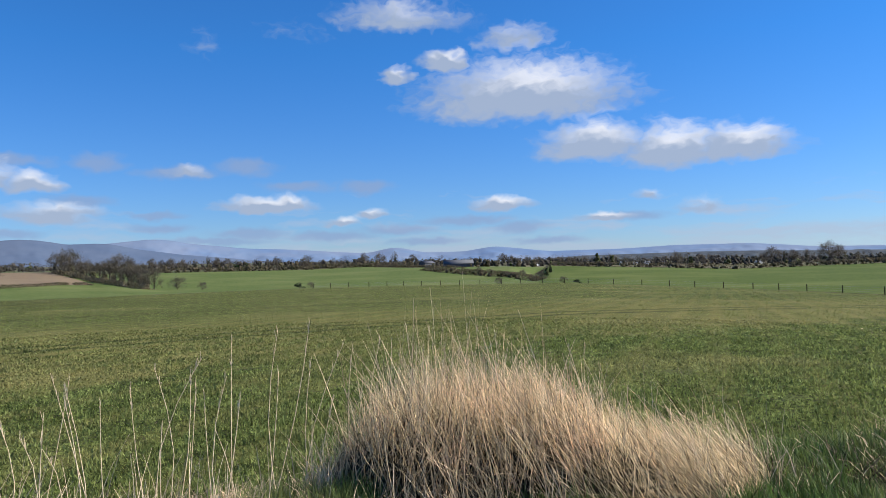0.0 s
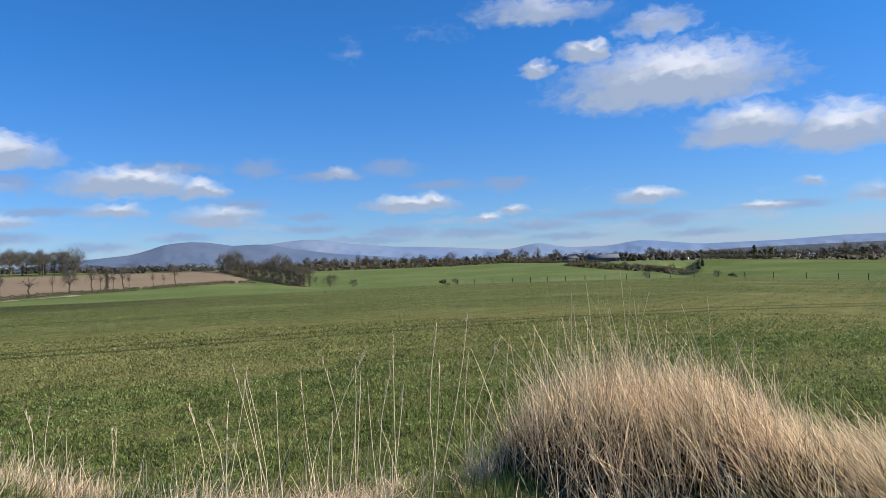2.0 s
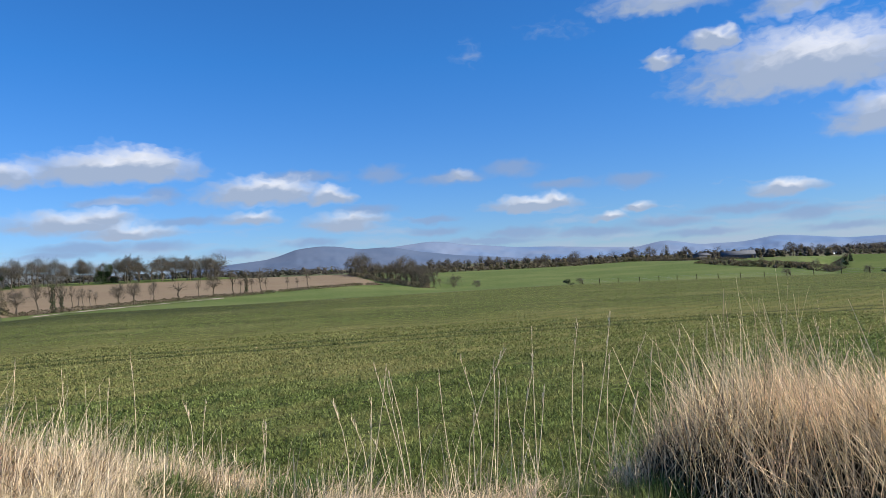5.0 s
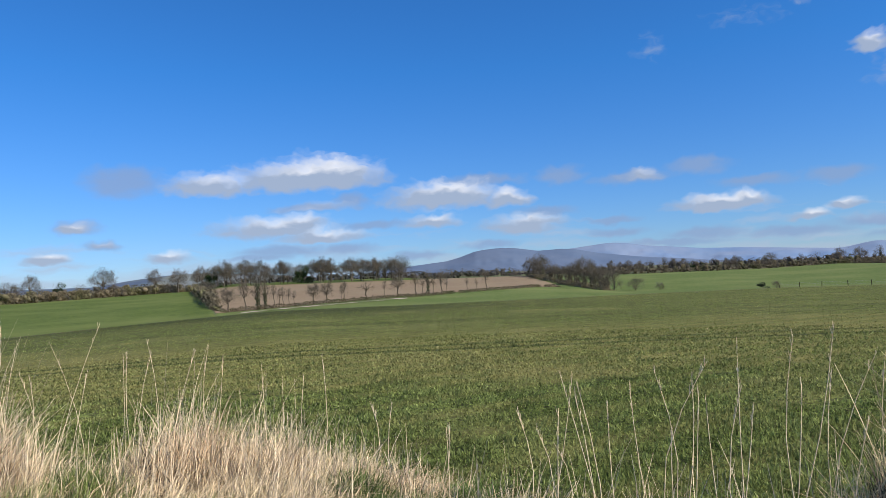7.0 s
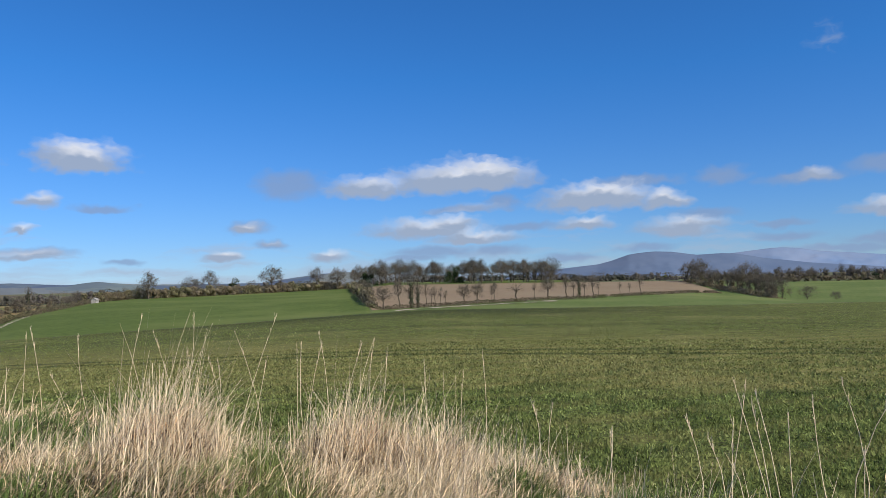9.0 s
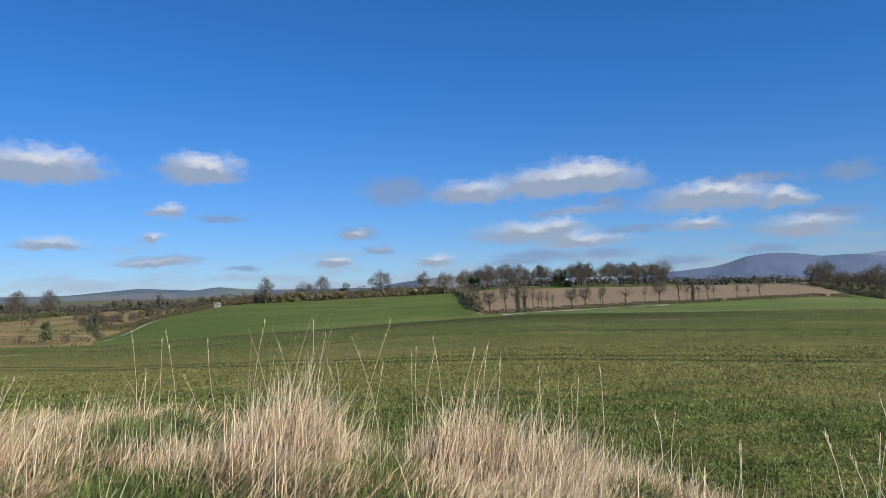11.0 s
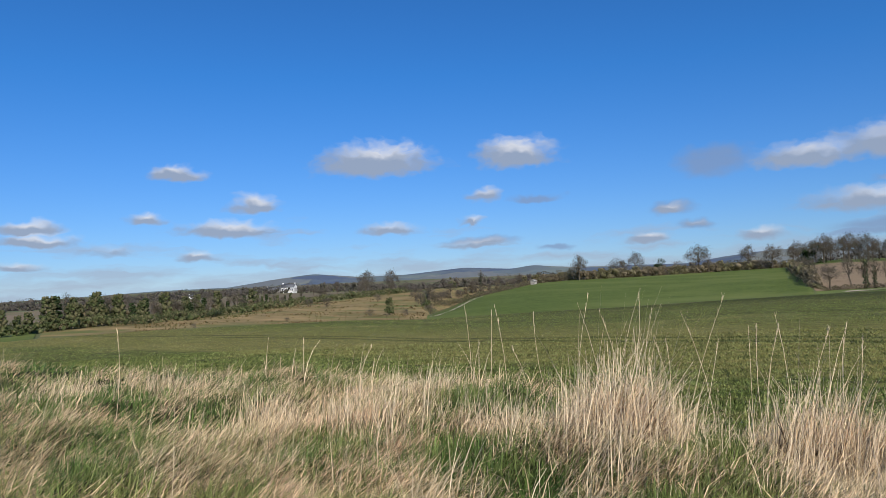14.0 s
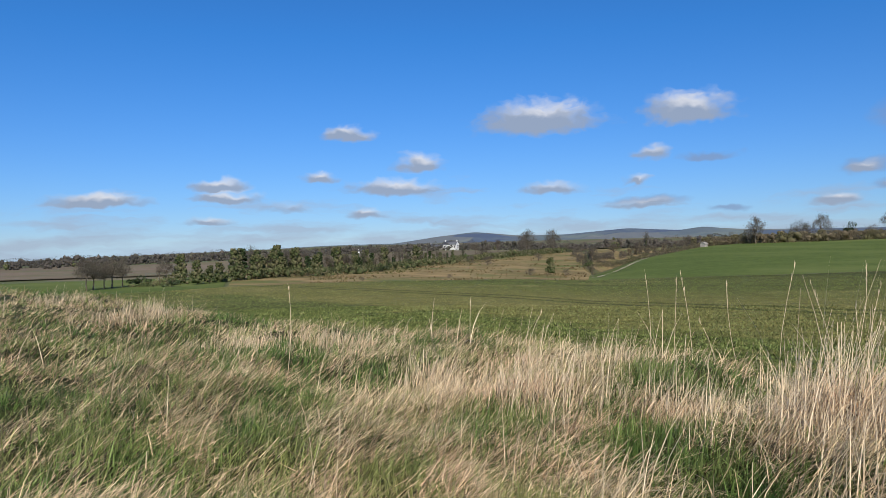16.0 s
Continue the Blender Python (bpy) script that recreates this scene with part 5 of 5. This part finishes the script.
# ---- boundary fence ----
fence = new("post_and_wire_fence")
tagged(fence, "dark wooden post and wire fence along the crop field", "fence")
post_v, post_f = tube([(0, 0, -0.3), (0, 0, 0.6), (0.01, 0, 1.25), (0.01, 0, 1.3)], (0.085, 0.085, 0.08, 0.03), 6)
post_me = quick_mesh("post", np.array(post_v), np.array(post_f), M_WOODPOST)
line_of_posts = []
for az in (24.6, 25.9, 27.3, 28.9, 30.3, 31.6, 33.0, 34.5, 36.0, 37.6, 39.3, 40.8, 42.5, 44.2, 46.0, 47.9, 50.0, 52.0, 53.8, 55.8, 57.8, 59.5, 61.3, 63.5, 66.0, 68.8, 72.0, 76.0, 80.5):
    line_of_posts.append(at(az, float(crest_d(az)) * 1.005))
for k, (x, y, z) in enumerate(line_of_posts):
    p = part("post", post_me, fence)
    p.matrix_basis = pose(x, y, z, (k * 37 % 5) - 2, (k * 53 % 5) - 2, k * 40)
for h in (0.4, 0.75, 1.1):
    v, f = tube([(x, y, z + h) for x, y, z in line_of_posts], [0.010] * len(line_of_posts), 3)
    part("wire", quick_mesh("wire", np.array(v), np.array(f), M_WIRE), fence)

# ---- foreground: verge grass, clumps, tussock, crop ----
rng = np.random.RandomState(7)


def scatter(n, az0, az1, near, far, power=1.0):
    """Ground points between two lines, evenly in turn and in the logarithm of distance."""
    az = az0 + (az1 - az0) * rng.rand(n)
    a, b = near(az), far(az)
    d = a * (b / a) ** (rng.rand(n) ** power)
    return d * np.sin(np.radians(az)), d * np.cos(np.radians(az)), az, d


def grass(name, n, az0, az1, near, far, tall, width, mat, label, lean=0.5, segs=3, clump=(0.0, 1.0), patch_seed=5, want=1, category="grass", coarse=1.1, way_deg=35.0, way_spread=45.0, lift=(25, 85), tangle=0.0, blade=False, up=0.0, share=None):
    x, y, az, d = scatter(n, az0, az1, near, far)
    m = 0.6 * mottle(x * coarse + 60, y * coarse + 60, patch_seed) + 0.4 * mottle(x * coarse * 3.3 + 60, y * coarse * 3.3 + 60, patch_seed + 1)
    m = m if want > 0 else 1 - m
    keep = rng.rand(n) < np.clip((m - clump[0]) / (clump[1] - clump[0]), 0, 1)
    if share:
        keep &= rng.rand(n) < share(az)
    x, y, az, d, m = x[keep], y[keep], az[keep], d[keep], m[keep]
    n = len(x)
    h = tall * (0.35 + 0.9 * rng.rand(n) ** 1.5) * (0.5 + 1.0 * m)
    swirl = 110 * (mottle(x * 0.9 + 30, y * 0.9 + 30, patch_seed + 3) - 0.5)
    way = np.radians(way_deg + swirl + way_spread * rng.randn(n))
    rise = np.radians(lift[0] + (lift[1] - lift[0]) * rng.rand(n))
    reach = h * np.cos(rise)
    base = np.stack([x, y, land(x, y) - 0.01 + up + tangle * rng.rand(n) ** 2], 1)
    tip = base + np.stack([np.sin(way) * reach, np.cos(way) * reach, h * np.sin(rise)], 1)
    sag = np.stack([-np.sin(way) * reach * 0.1, -np.cos(way) * reach * 0.1, reach * 0.16], 1)
    w = width * (0.6 + 0.8 * rng.rand(n)) * np.maximum(1, d / 6)
    if blade:
        # single pointed leaves
        spin = rng.rand(n) * np.pi
        side = np.stack([np.cos(spin), np.sin(spin), 0 * spin], 1) * w[:, None] * 0.6
        v, f = np.stack([base - side, base + side, tip], 1).reshape(-1, 3), np.arange(n * 3).reshape(n, 3)
    else:
        v, f = ribbons(base, tip, sag, w, segs, rng)
    return tagged(new(name, quick_mesh(name, v, f, mat)), label, category, kind="stuff")


def verge_near(a):
    return 2.55 + 0.25 * np.sin(a * 0.31) + 0.18 * np.sin(a * 0.83 + 1)


def verge_far(a):
    return edge_d(a) + 0.6


grass("green_grass", 380000, -100, 76, verge_near, verge_far, 0.13, 0.0065, M_GREEN, "fresh green grass growing through the verge", blade=True, clump=(0.10, 0.42), coarse=2.6, want=-1, way_spread=80, lift=(20, 85), tangle=0.05)
def sparse(a):
    """How thick the straw stands along the verge."""
    return np.interp(a, (-31, -28.5, -25, -22.5, -6, 2, 42, 48), (1, 0.35, 0.35, 1, 0.9, 0.4, 0.35, 0.12))


grass("matted_straw", 185000, -100, -48, verge_near, verge_far, 0.13, 0.0044, M_STRAW, "short bleached straw matted over the bank", segs=1, clump=(0.25, 0.54), coarse=2.6, way_deg=35, way_spread=45, lift=(0, 45), tangle=0.12)
grass("combed_straw", 95000, -49, 76, verge_near, verge_far, 0.19, 0.0050, M_STRAW, "bleached straw combed over the verge", segs=2, clump=(0.36, 0.60), coarse=2.6, way_deg=45, way_spread=40, lift=(0, 40), tangle=0.15, share=sparse)
grass("dry_grass", 40000, -100, 76, verge_near, verge_far, 0.26, 0.0046, M_STRAW, "dry straw-coloured grass leaning on the verge", segs=2, clump=(0.30, 0.70), coarse=2.6, way_deg=35, way_spread=55, lift=(15, 70), tangle=0.08, share=lambda a: sparse(a) * np.interp(a, (-60, -46), (0.45, 1)))
# dark strands that paint the shaded gaps low in the verge
grass("old_grass", 60000, -100, 76, verge_near, verge_far, 0.15, 0.0075, M_OLD, "old grass low in the verge, darkened as shaded gaps", segs=1, clump=(0.25, 0.6), coarse=2.6, way_spread=80, lift=(0, 50), tangle=0.06)
grass("tall_dry_grass", 13000, -100, 64, verge_near, verge_far, 0.40, 0.0050, M_STALK, "taller bleached grass stems over the verge", segs=3, clump=(0.34, 0.80), coarse=2.6, way_deg=45, way_spread=60, lift=(50, 88), share=lambda a: np.interp(a, (-75, -58, -50, -34, -30, -22, -4, 4), (0.12, 0.3, 1, 1, 0.5, 0.9, 0.8, 0.3)))
grass("trodden_grass", 90000, -180, 180, lambda a: 0.5 + 0 * a, lambda a: 3.2 + 0 * a, 0.07, 0.006, M_GREEN, "short trodden grass underfoot", clump=(0.1, 0.5), coarse=2.0, way_spread=180, blade=True)
grass("trodden_straw", 16000, -180, 180, lambda a: 0.6 + 0 * a, lambda a: 3.2 + 0 * a, 0.10, 0.005, M_STRAW, "flattened straw trodden into the short grass", segs=1, clump=(0.40, 0.75), coarse=2.0, way_spread=90, lift=(0, 25), tangle=0.03)
grass("crop_seedlings", 430000, -95, 72, lambda a: edge_d(a) + 0.8, lambda a: 30 + 0 * a, 0.060, 0.0130, M_SEEDLING, "young cereal plants in drilled rows", clump=(0.05, 0.35), patch_seed=25, category="crop", coarse=0.8, way_spread=180, blade=True, up=0.03)
grass("distant_seedlings", 160000, -95, 72, lambda a: 28 + 0 * a, lambda a: crest_d(a) * 0.99, 0.05, 0.007, M_SEEDLING, "young cereal plants further up the field", clump=(0.05, 0.35), patch_seed=25, category="crop", coarse=0.5, way_spread=180, blade=True, up=0.03)
grass("rush_tufts", 9000, -67.5, -46, lambda a: crest_d(a) * 1.10, lambda a: top_line(a), 0.34, 0.016, M_RUSH, "tan rushes and tussocks over the rough pasture", segs=1, clump=(0.42, 0.7), patch_seed=45, coarse=0.12, way_spread=120, lift=(40, 85), category="rushes")
grass("straw_litter", 6000, -95, 70, lambda a: edge_d(a) + 1.2, lambda a: 40 + 0 * a, 0.09, 0.010, M_STRAW, "scraps of old straw lying between the crop", segs=1, clump=(0.45, 0.8), patch_seed=35, category="straw", coarse=0.5, way_spread=180, lift=(0, 20), tangle=0.03)


def straw_clump(az, d, wide, tall, count, label="upright clump of bleached dry grass"):
    """A clump of dry grass: its stems and, low down, fallen straw."""
    tall = tall * 0.8
    x0, y0, z0 = at(az, d)
    ob = new("grass_clump")
    ob.matrix_basis = Matrix.Translation((x0, y0, z0))
    # old_straw puts the dark of shaded gaps into the clump
    for name, share, h0, ln, tangle, wdt, mat in (("tall_straw", 0.05, tall * 1.45, (66, 90), 0.0, 0.0045, M_STALK), ("upright_straw", 0.36, tall, (52, 88), 0.0, 0.0058, M_STALK), ("fallen_straw", 0.6, tall * 0.62, (5, 75), 0.4, 0.0058, M_STRAW), ("old_straw", 0.45, tall * 0.6, (10, 80), 0.15, 0.0065, M_OLD)):
        n = int(count * share)
        px, py = rng.randn(n) * wide * 0.42, rng.randn(n) * wide * 0.34
        fall = np.exp(-(px * px + py * py) / (wide * wide * 0.35))
        h = h0 * (0.35 + 0.75 * rng.rand(n)) * (0.45 + 0.65 * fall)
        way = np.radians(60 + 65 * rng.randn(n))
        rise = np.radians(ln[0] + (ln[1] - ln[0]) * rng.rand(n))
        reach = h * np.cos(rise)
        base = np.stack([px, py, land(px + x0, py + y0) - z0 - 0.02 + tangle * tall * rng.rand(n) * fall], 1)
        tip = base + np.stack([np.sin(way) * reach, np.cos(way) * reach, h * np.sin(rise)], 1)
        sag = np.stack([-np.sin(way) * reach * 0.1, -np.cos(way) * reach * 0.1, reach * 0.16], 1)
        v, f = ribbons(base, tip, sag, wdt * (0.6 + 0.8 * rng.rand(n)), 4, rng)
        tagged(part(name, quick_mesh(name, v, f, mat), ob), kind="stuff")
    return tagged(ob, label, "grass clump", "clumps along the verge")


straw_clump(-33.5, 4.9, 0.65, 0.88, 2300, "tall pinkish clump of dry grass on the bank")
straw_clump(-42.0, 5.6, 0.7, 0.45, 900)
straw_clump(-28.8, 4.2, 0.5, 0.22, 300, "short sparse tuft of straw")
straw_clump(-19.8, 5.2, 0.65, 0.80, 2000, "dense clump of pale dry grass beside the crop")
straw_clump(-14.5, 5.0, 0.7, 0.66, 1900, "dense clump of pale dry grass beside the crop")
straw_clump(-9.0, 4.6, 0.6, 0.46, 900)
straw_clump(-5.0, 4.5, 0.8, 0.40, 1400, "low clump of flattened straw")
straw_clump(1.0, 4.2, 0.6, 0.32, 800, "low clump of flattened straw")
straw_clump(8.0, 3.9, 0.6, 0.28, 500, "thin low clump of straw")
straw_clump(-53.0, 6.0, 0.9, 0.50, 1300)
straw_clump(-59.0, 6.6, 0.7, 0.42, 1200, "pinkish clump of bent dry grass")
straw_clump(-47.0, 7.2, 0.7, 0.45, 700)
straw_clump(-72.0, 9.5, 1.2, 0.40, 1400, "low bank-top clump of dry grass")
straw_clump(-79.0, 13.0, 1.4, 0.45, 1400, "low bank-top clump of dry grass")
straw_clump(-84.0, 17.0, 1.6, 0.45, 1300, "low bank-top clump of dry grass")
straw_clump(-66.0, 8.6, 0.9, 0.35, 1000, "low bank-top clump of dry grass")


def green_tuft(az, d, wide, tall, count):
    """A thick round tuft of fresh green grass."""
    x0, y0, z0 = at(az, d)
    px, py = rng.randn(count) * wide * 0.4, rng.randn(count) * wide * 0.4
    out = np.sqrt(px * px + py * py) / wide
    h = tall * (0.5 + 0.5 * rng.rand(count)) * np.exp(-1.2 * out * out)
    base = np.stack([px, py, land(px + x0, py + y0) - z0 - 0.01], 1)
    tip = base + np.stack([px * 0.5 + 0.06 * rng.randn(count), py * 0.5 + 0.06 * rng.randn(count), h], 1)
    v, f = ribbons(base, tip, np.stack([0 * h, 0 * h, h * 0.15], 1), 0.007 * (0.6 + 0.8 * rng.rand(count)), 2, rng)
    ob = new("grass_tuft", quick_mesh("grass_tuft", v, f, M_GREEN))
    ob.matrix_basis = Matrix.Translation((x0, y0, z0))
    return tagged(ob, "thick tuft of fresh green grass in dry verge", "grass tuft", "green tufts in the verge")


green_tuft(2.4, 4.3, 0.30, 0.30, 1500)
green_tuft(-7.6, 4.2, 0.24, 0.26, 1100)
green_tuft(-26.5, 4.6, 0.34, 0.30, 1500)
green_tuft(14.0, 4.2, 0.25, 0.20, 900)


def stalk(az, d, tall, lean):
    """One tall dead stem with a thin seed head."""
    ob = new("dry_stalk")
    tall = tall * 0.80
    x0, y0, z0 = at(az, d)
    side = radians(az + 90)
    ax = np.array((math.sin(side), math.cos(side), 0.0))
    bow = rng.randn() * 0.045
    lean = lean * 0.85 + rng.randn() * 4
    k = math.tan(radians(lean))
    pts = [np.array((0, 0, -0.03)) * 1.0] + [ax * (k * f * tall + bow * math.sin(f * 3.14)) + np.array((0, 0, f * tall)) for f in (0.25, 0.5, 0.75, 0.9, 1.0)]
    v, f = tube(pts, (0.0026, 0.0024, 0.0021, 0.0018, 0.0014, 0.0009), 4)
    part("stem", quick_mesh("stem", np.array(v), np.array(f), M_STALK), ob)
    n = 7 + int(6 * rng.rand())
    g = 0.80 + 0.20 * rng.rand(n)
    base = np.stack([np.interp(g, (0.75, 0.9, 1.0), [p[i] for p in pts[-3:]]) for i in range(3)], 1)
    tip = base + np.stack([rng.randn(n) * 0.005, rng.randn(n) * 0.005, 0.02 + 0.035 * rng.rand(n)], 1)
    rv, rf = ribbons(base, tip, 0 * base, np.full(n, 0.004), 2, rng)
    tagged(part("seed_head", quick_mesh("seed_head", rv, rf, M_STALK), ob), kind="stuff")
    ob.matrix_basis = Matrix.Translation((x0, y0, z0))
    return tagged(ob, "thin bleached grass stalk with a ragged seed head", "grass stalk", "stalks along the verge")


stalk(7.0, 4.41, 1.20, 13)
stalk(11.1, 3.34, 1.13, -12)
stalk(12.4, 3.65, 0.96, -9)
stalk(17.7, 4.04, 1.05, 7)
stalk(19.8, 4.19, 1.06, -6)
stalk(21.3, 3.93, 1.31, 5)
stalk(21.9, 3.31, 1.09, 7)
stalk(24.1, 3.47, 1.05, -1)
stalk(26.8, 4.10, 1.20, 11)
stalk(30.8, 4.40, 1.16, 2)
stalk(32.4, 4.74, 1.29, 3)
stalk(33.9, 4.81, 1.23, 2)
stalk(38.5, 4.32, 1.26, -13)
stalk(40.8, 5.07, 1.29, -3)
stalk(41.7, 4.63, 1.19, -4)
stalk(47.9, 5.18, 1.16, -1)
stalk(49.1, 5.17, 1.10, 2)
stalk(53.7, 4.42, 0.75, -9)
stalk(57.5, 4.53, 0.45, -14)
stalk(16.8, 3.41, 0.82, -9)
stalk(7.9, 3.49, 0.86, 2)
stalk(28.0, 3.86, 0.73, 2)
stalk(-30.6, 6.49, 1.09, -9)
stalk(-24.1, 6.40, 1.29, 0)
stalk(-22.9, 6.11, 1.23, 9)
stalk(-21.3, 5.70, 1.10, 15)
stalk(-18.3, 5.76, 1.17, 11)
stalk(-14.1, 5.29, 1.00, -3)
stalk(-10.9, 5.50, 1.10, 0)
stalk(-7.3, 4.34, 0.74, 10)
stalk(-1.7, 4.24, 0.59, 9)
stalk(5.3, 3.90, 0.84, 2)
stalk(10.7, 3.56, 1.02, -6)
stalk(15.2, 4.22, 1.19, 2)
stalk(16.0, 3.78, 1.19, 11)
stalk(20.7, 3.65, 0.89, 14)
stalk(24.3, 3.79, 1.31, 14)
stalk(25.1, 3.81, 1.23, 4)
stalk(27.2, 4.22, 1.14, 3)
stalk(7.6, 4.14, 0.69, 1)
stalk(-41.2, 7.47, 1.24, -4)
stalk(-36.0, 7.16, 1.49, 12)
stalk(-33.8, 6.24, 1.34, 15)
stalk(-31.1, 6.48, 1.27, 10)
stalk(-29.3, 6.66, 1.10, -5)
stalk(-23.5, 5.60, 1.12, 11)
stalk(-22.1, 5.95, 1.32, 2)
stalk(-17.5, 5.48, 1.20, 2)
stalk(-10.2, 5.08, 1.15, 4)
stalk(-4.6, 4.42, 0.76, 9)
stalk(-0.6, 3.97, 0.68, 2)
stalk(6.0, 3.78, 0.72, 7)
stalk(11.6, 3.95, 1.19, -12)
stalk(15.9, 4.07, 1.21, -4)
stalk(16.7, 4.02, 1.18, 15)
stalk(-69.5, 7.50, 1.07, 9)
stalk(-56.4, 7.50, 0.67, 4)
stalk(-43.9, 7.72, 1.24, -6)
stalk(-42.5, 7.52, 1.08, 7)
stalk(-40.1, 7.60, 0.85, -11)
stalk(-38.0, 7.28, 1.20, -10)
stalk(-32.1, 6.83, 1.37, -7)
stalk(-28.7, 6.52, 1.50, 14)
stalk(-28.0, 5.63, 1.02, 14)
stalk(-26.5, 6.25, 1.34, -13)
stalk(-30.5, 5.81, 0.92, -3)
stalk(-52.4, 7.50, 0.66, 7)

# the great tussock: a rounded body of thatch, thick with straw that leans with the wind
TX, TY = 3.06, 2.95
mound_n = 48
ta = np.linspace(0, 2 * math.pi, mound_n, endpoint=False)
ACROSS = np.array((math.sin(radians(130)), math.cos(radians(130))))
AWAY = np.array((math.sin(radians(40)), math.cos(radians(40))))


def mound_height(u, w):
    """Height of the tussock's body over its own ground plan, -1..1 each way."""
    return np.clip(1 - u * u - w * w, 0, 1) ** 0.55 * (0.40 - 0.16 * u)


def tussock_plan(u, w):
    return TX + ACROSS[0] * u * 1.34 + AWAY[0] * w * 0.75, TY + ACROSS[1] * u * 1.34 + AWAY[1] * w * 0.75


tussock = new("grass_tussock")
rr, aa = np.meshgrid(np.linspace(0, 1, 14), ta, indexing="ij")
u, w = rr * np.cos(aa), rr * np.sin(aa)
x, y = tussock_plan(u, w)
z = land(x.ravel(), y.ravel()).reshape(x.shape) - 0.04 + mound_height(u, w) * (0.85 + 0.3 * mottle(u * 6 + 20, w * 6 + 20, 3))
faces = []
for i in range(13):
    for k in range(mound_n):
        faces.append((i * mound_n + k, i * mound_n + (k + 1) % mound_n, (i + 1) * mound_n + (k + 1) % mound_n, (i + 1) * mound_n + k))
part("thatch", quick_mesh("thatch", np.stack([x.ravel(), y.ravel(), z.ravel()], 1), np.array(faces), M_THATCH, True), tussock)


def tussock_straw(name, n, low, high, width, mat, wild, label="", dark_side=True):
    r, a = np.sqrt(rng.rand(n)) * 1.02, rng.rand(n) * 2 * math.pi
    u, w = r * np.cos(a), r * np.sin(a)
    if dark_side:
        # little fresh straw on the shaded foot, so the darkened thatch shows
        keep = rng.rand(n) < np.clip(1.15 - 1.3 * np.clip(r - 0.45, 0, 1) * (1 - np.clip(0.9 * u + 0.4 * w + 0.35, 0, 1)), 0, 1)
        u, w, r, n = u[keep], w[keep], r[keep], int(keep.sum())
    tuft = mottle(u * 9 + 40, w * 7 + 40, 12)
    x, y = tussock_plan(u, w)
    base = np.stack([x, y, land(x, y) + mound_height(u, w) * 0.9 - 0.05], 1)
    h = (low + (high - low) * rng.rand(n)) * (0.6 + 0.7 * tuft)
    h = h * np.interp(u, (-1, -0.8, -0.45, 0.0, 0.5, 1.0), (0.6, 1.0, 1.25, 1.0, 0.9, 0.75))
    # stems lean back to the left, and those on the windward side lie along the body
    tilt = np.interp(u, (-1, -0.5, 0.1, 0.6, 1.0), (-0.1, -0.05, 0.40, 0.75, 0.75)) + wild * rng.randn(n)
    toward = wild * rng.randn(n) - 0.25 * np.clip(-w, 0, 1)
    way = -ACROSS[None] * tilt[:, None] + AWAY[None] * toward[:, None]
    up = np.sqrt(np.clip(1.1 - 0.75 * (way ** 2).sum(1), 0.12, 1.1))
    tip = base + np.stack([way[:, 0] * h, way[:, 1] * h, up * h], 1)
    sag = np.stack([0 * h, 0 * h, 0.10 * h * np.abs(tilt)], 1) + rng.randn(n, 3) * 0.012
    v, f = ribbons(base, tip, sag, width * (0.6 + 0.8 * rng.rand(n)), 4, rng)
    tagged(part(name, quick_mesh(name, v, f, mat), tussock, label), kind="stuff")


tussock_straw("straw", 10500, 0.16, 0.42, 0.0050, M_TUSSOCK, 0.36, "bleached straw leaning over the thatch")
tussock_straw("old_straw", 3600, 0.12, 0.28, 0.0062, M_OLD, 0.42, "weathered straw underneath, darkened as shade", False)
tussock_straw("long_straw", 650, 0.38, 0.68, 0.0046, M_TUSSOCK, 0.30, "long pale flowering stems")
tussock_straw("dead_straw", 60, 0.32, 0.60, 0.0062, M_DARK_STALK, 0.20, "dark dead weed stems")
tagged(tussock, "big tussock of bleached dry grass over shade-darkened thatch", "grass tussock")

# a dandelion in the verge
flower = new("dandelion")
fx, fy, fz = at(4.4, 4.35)
fv, ff = tube([(0, 0, 0), (0.005, 0, 0.10), (0.0, 0, 0.2)], (0.003, 0.003, 0.003), 5)
part("stem", quick_mesh("stem", np.array(fv), np.array(ff), M_GREEN), flower)
n = 40
a = rng.rand(n) * 6.283
base = np.stack([0 * a, 0 * a, 0 * a + 0.2], 1)
tip = base + np.stack([0.02 * np.cos(a), 0.02 * np.sin(a), 0.004 + 0.01 * rng.rand(n)], 1)
pv, pf = ribbons(base, tip, 0 * base, np.full(n, 0.006), 2, rng)
part("petals", quick_mesh("petals", pv, pf, M_FLOWER), flower, "bright yellow petals")
flower.matrix_basis = Matrix.Translation((fx, fy, fz))
tagged(flower, "small yellow dandelion among verge grass", "flower")
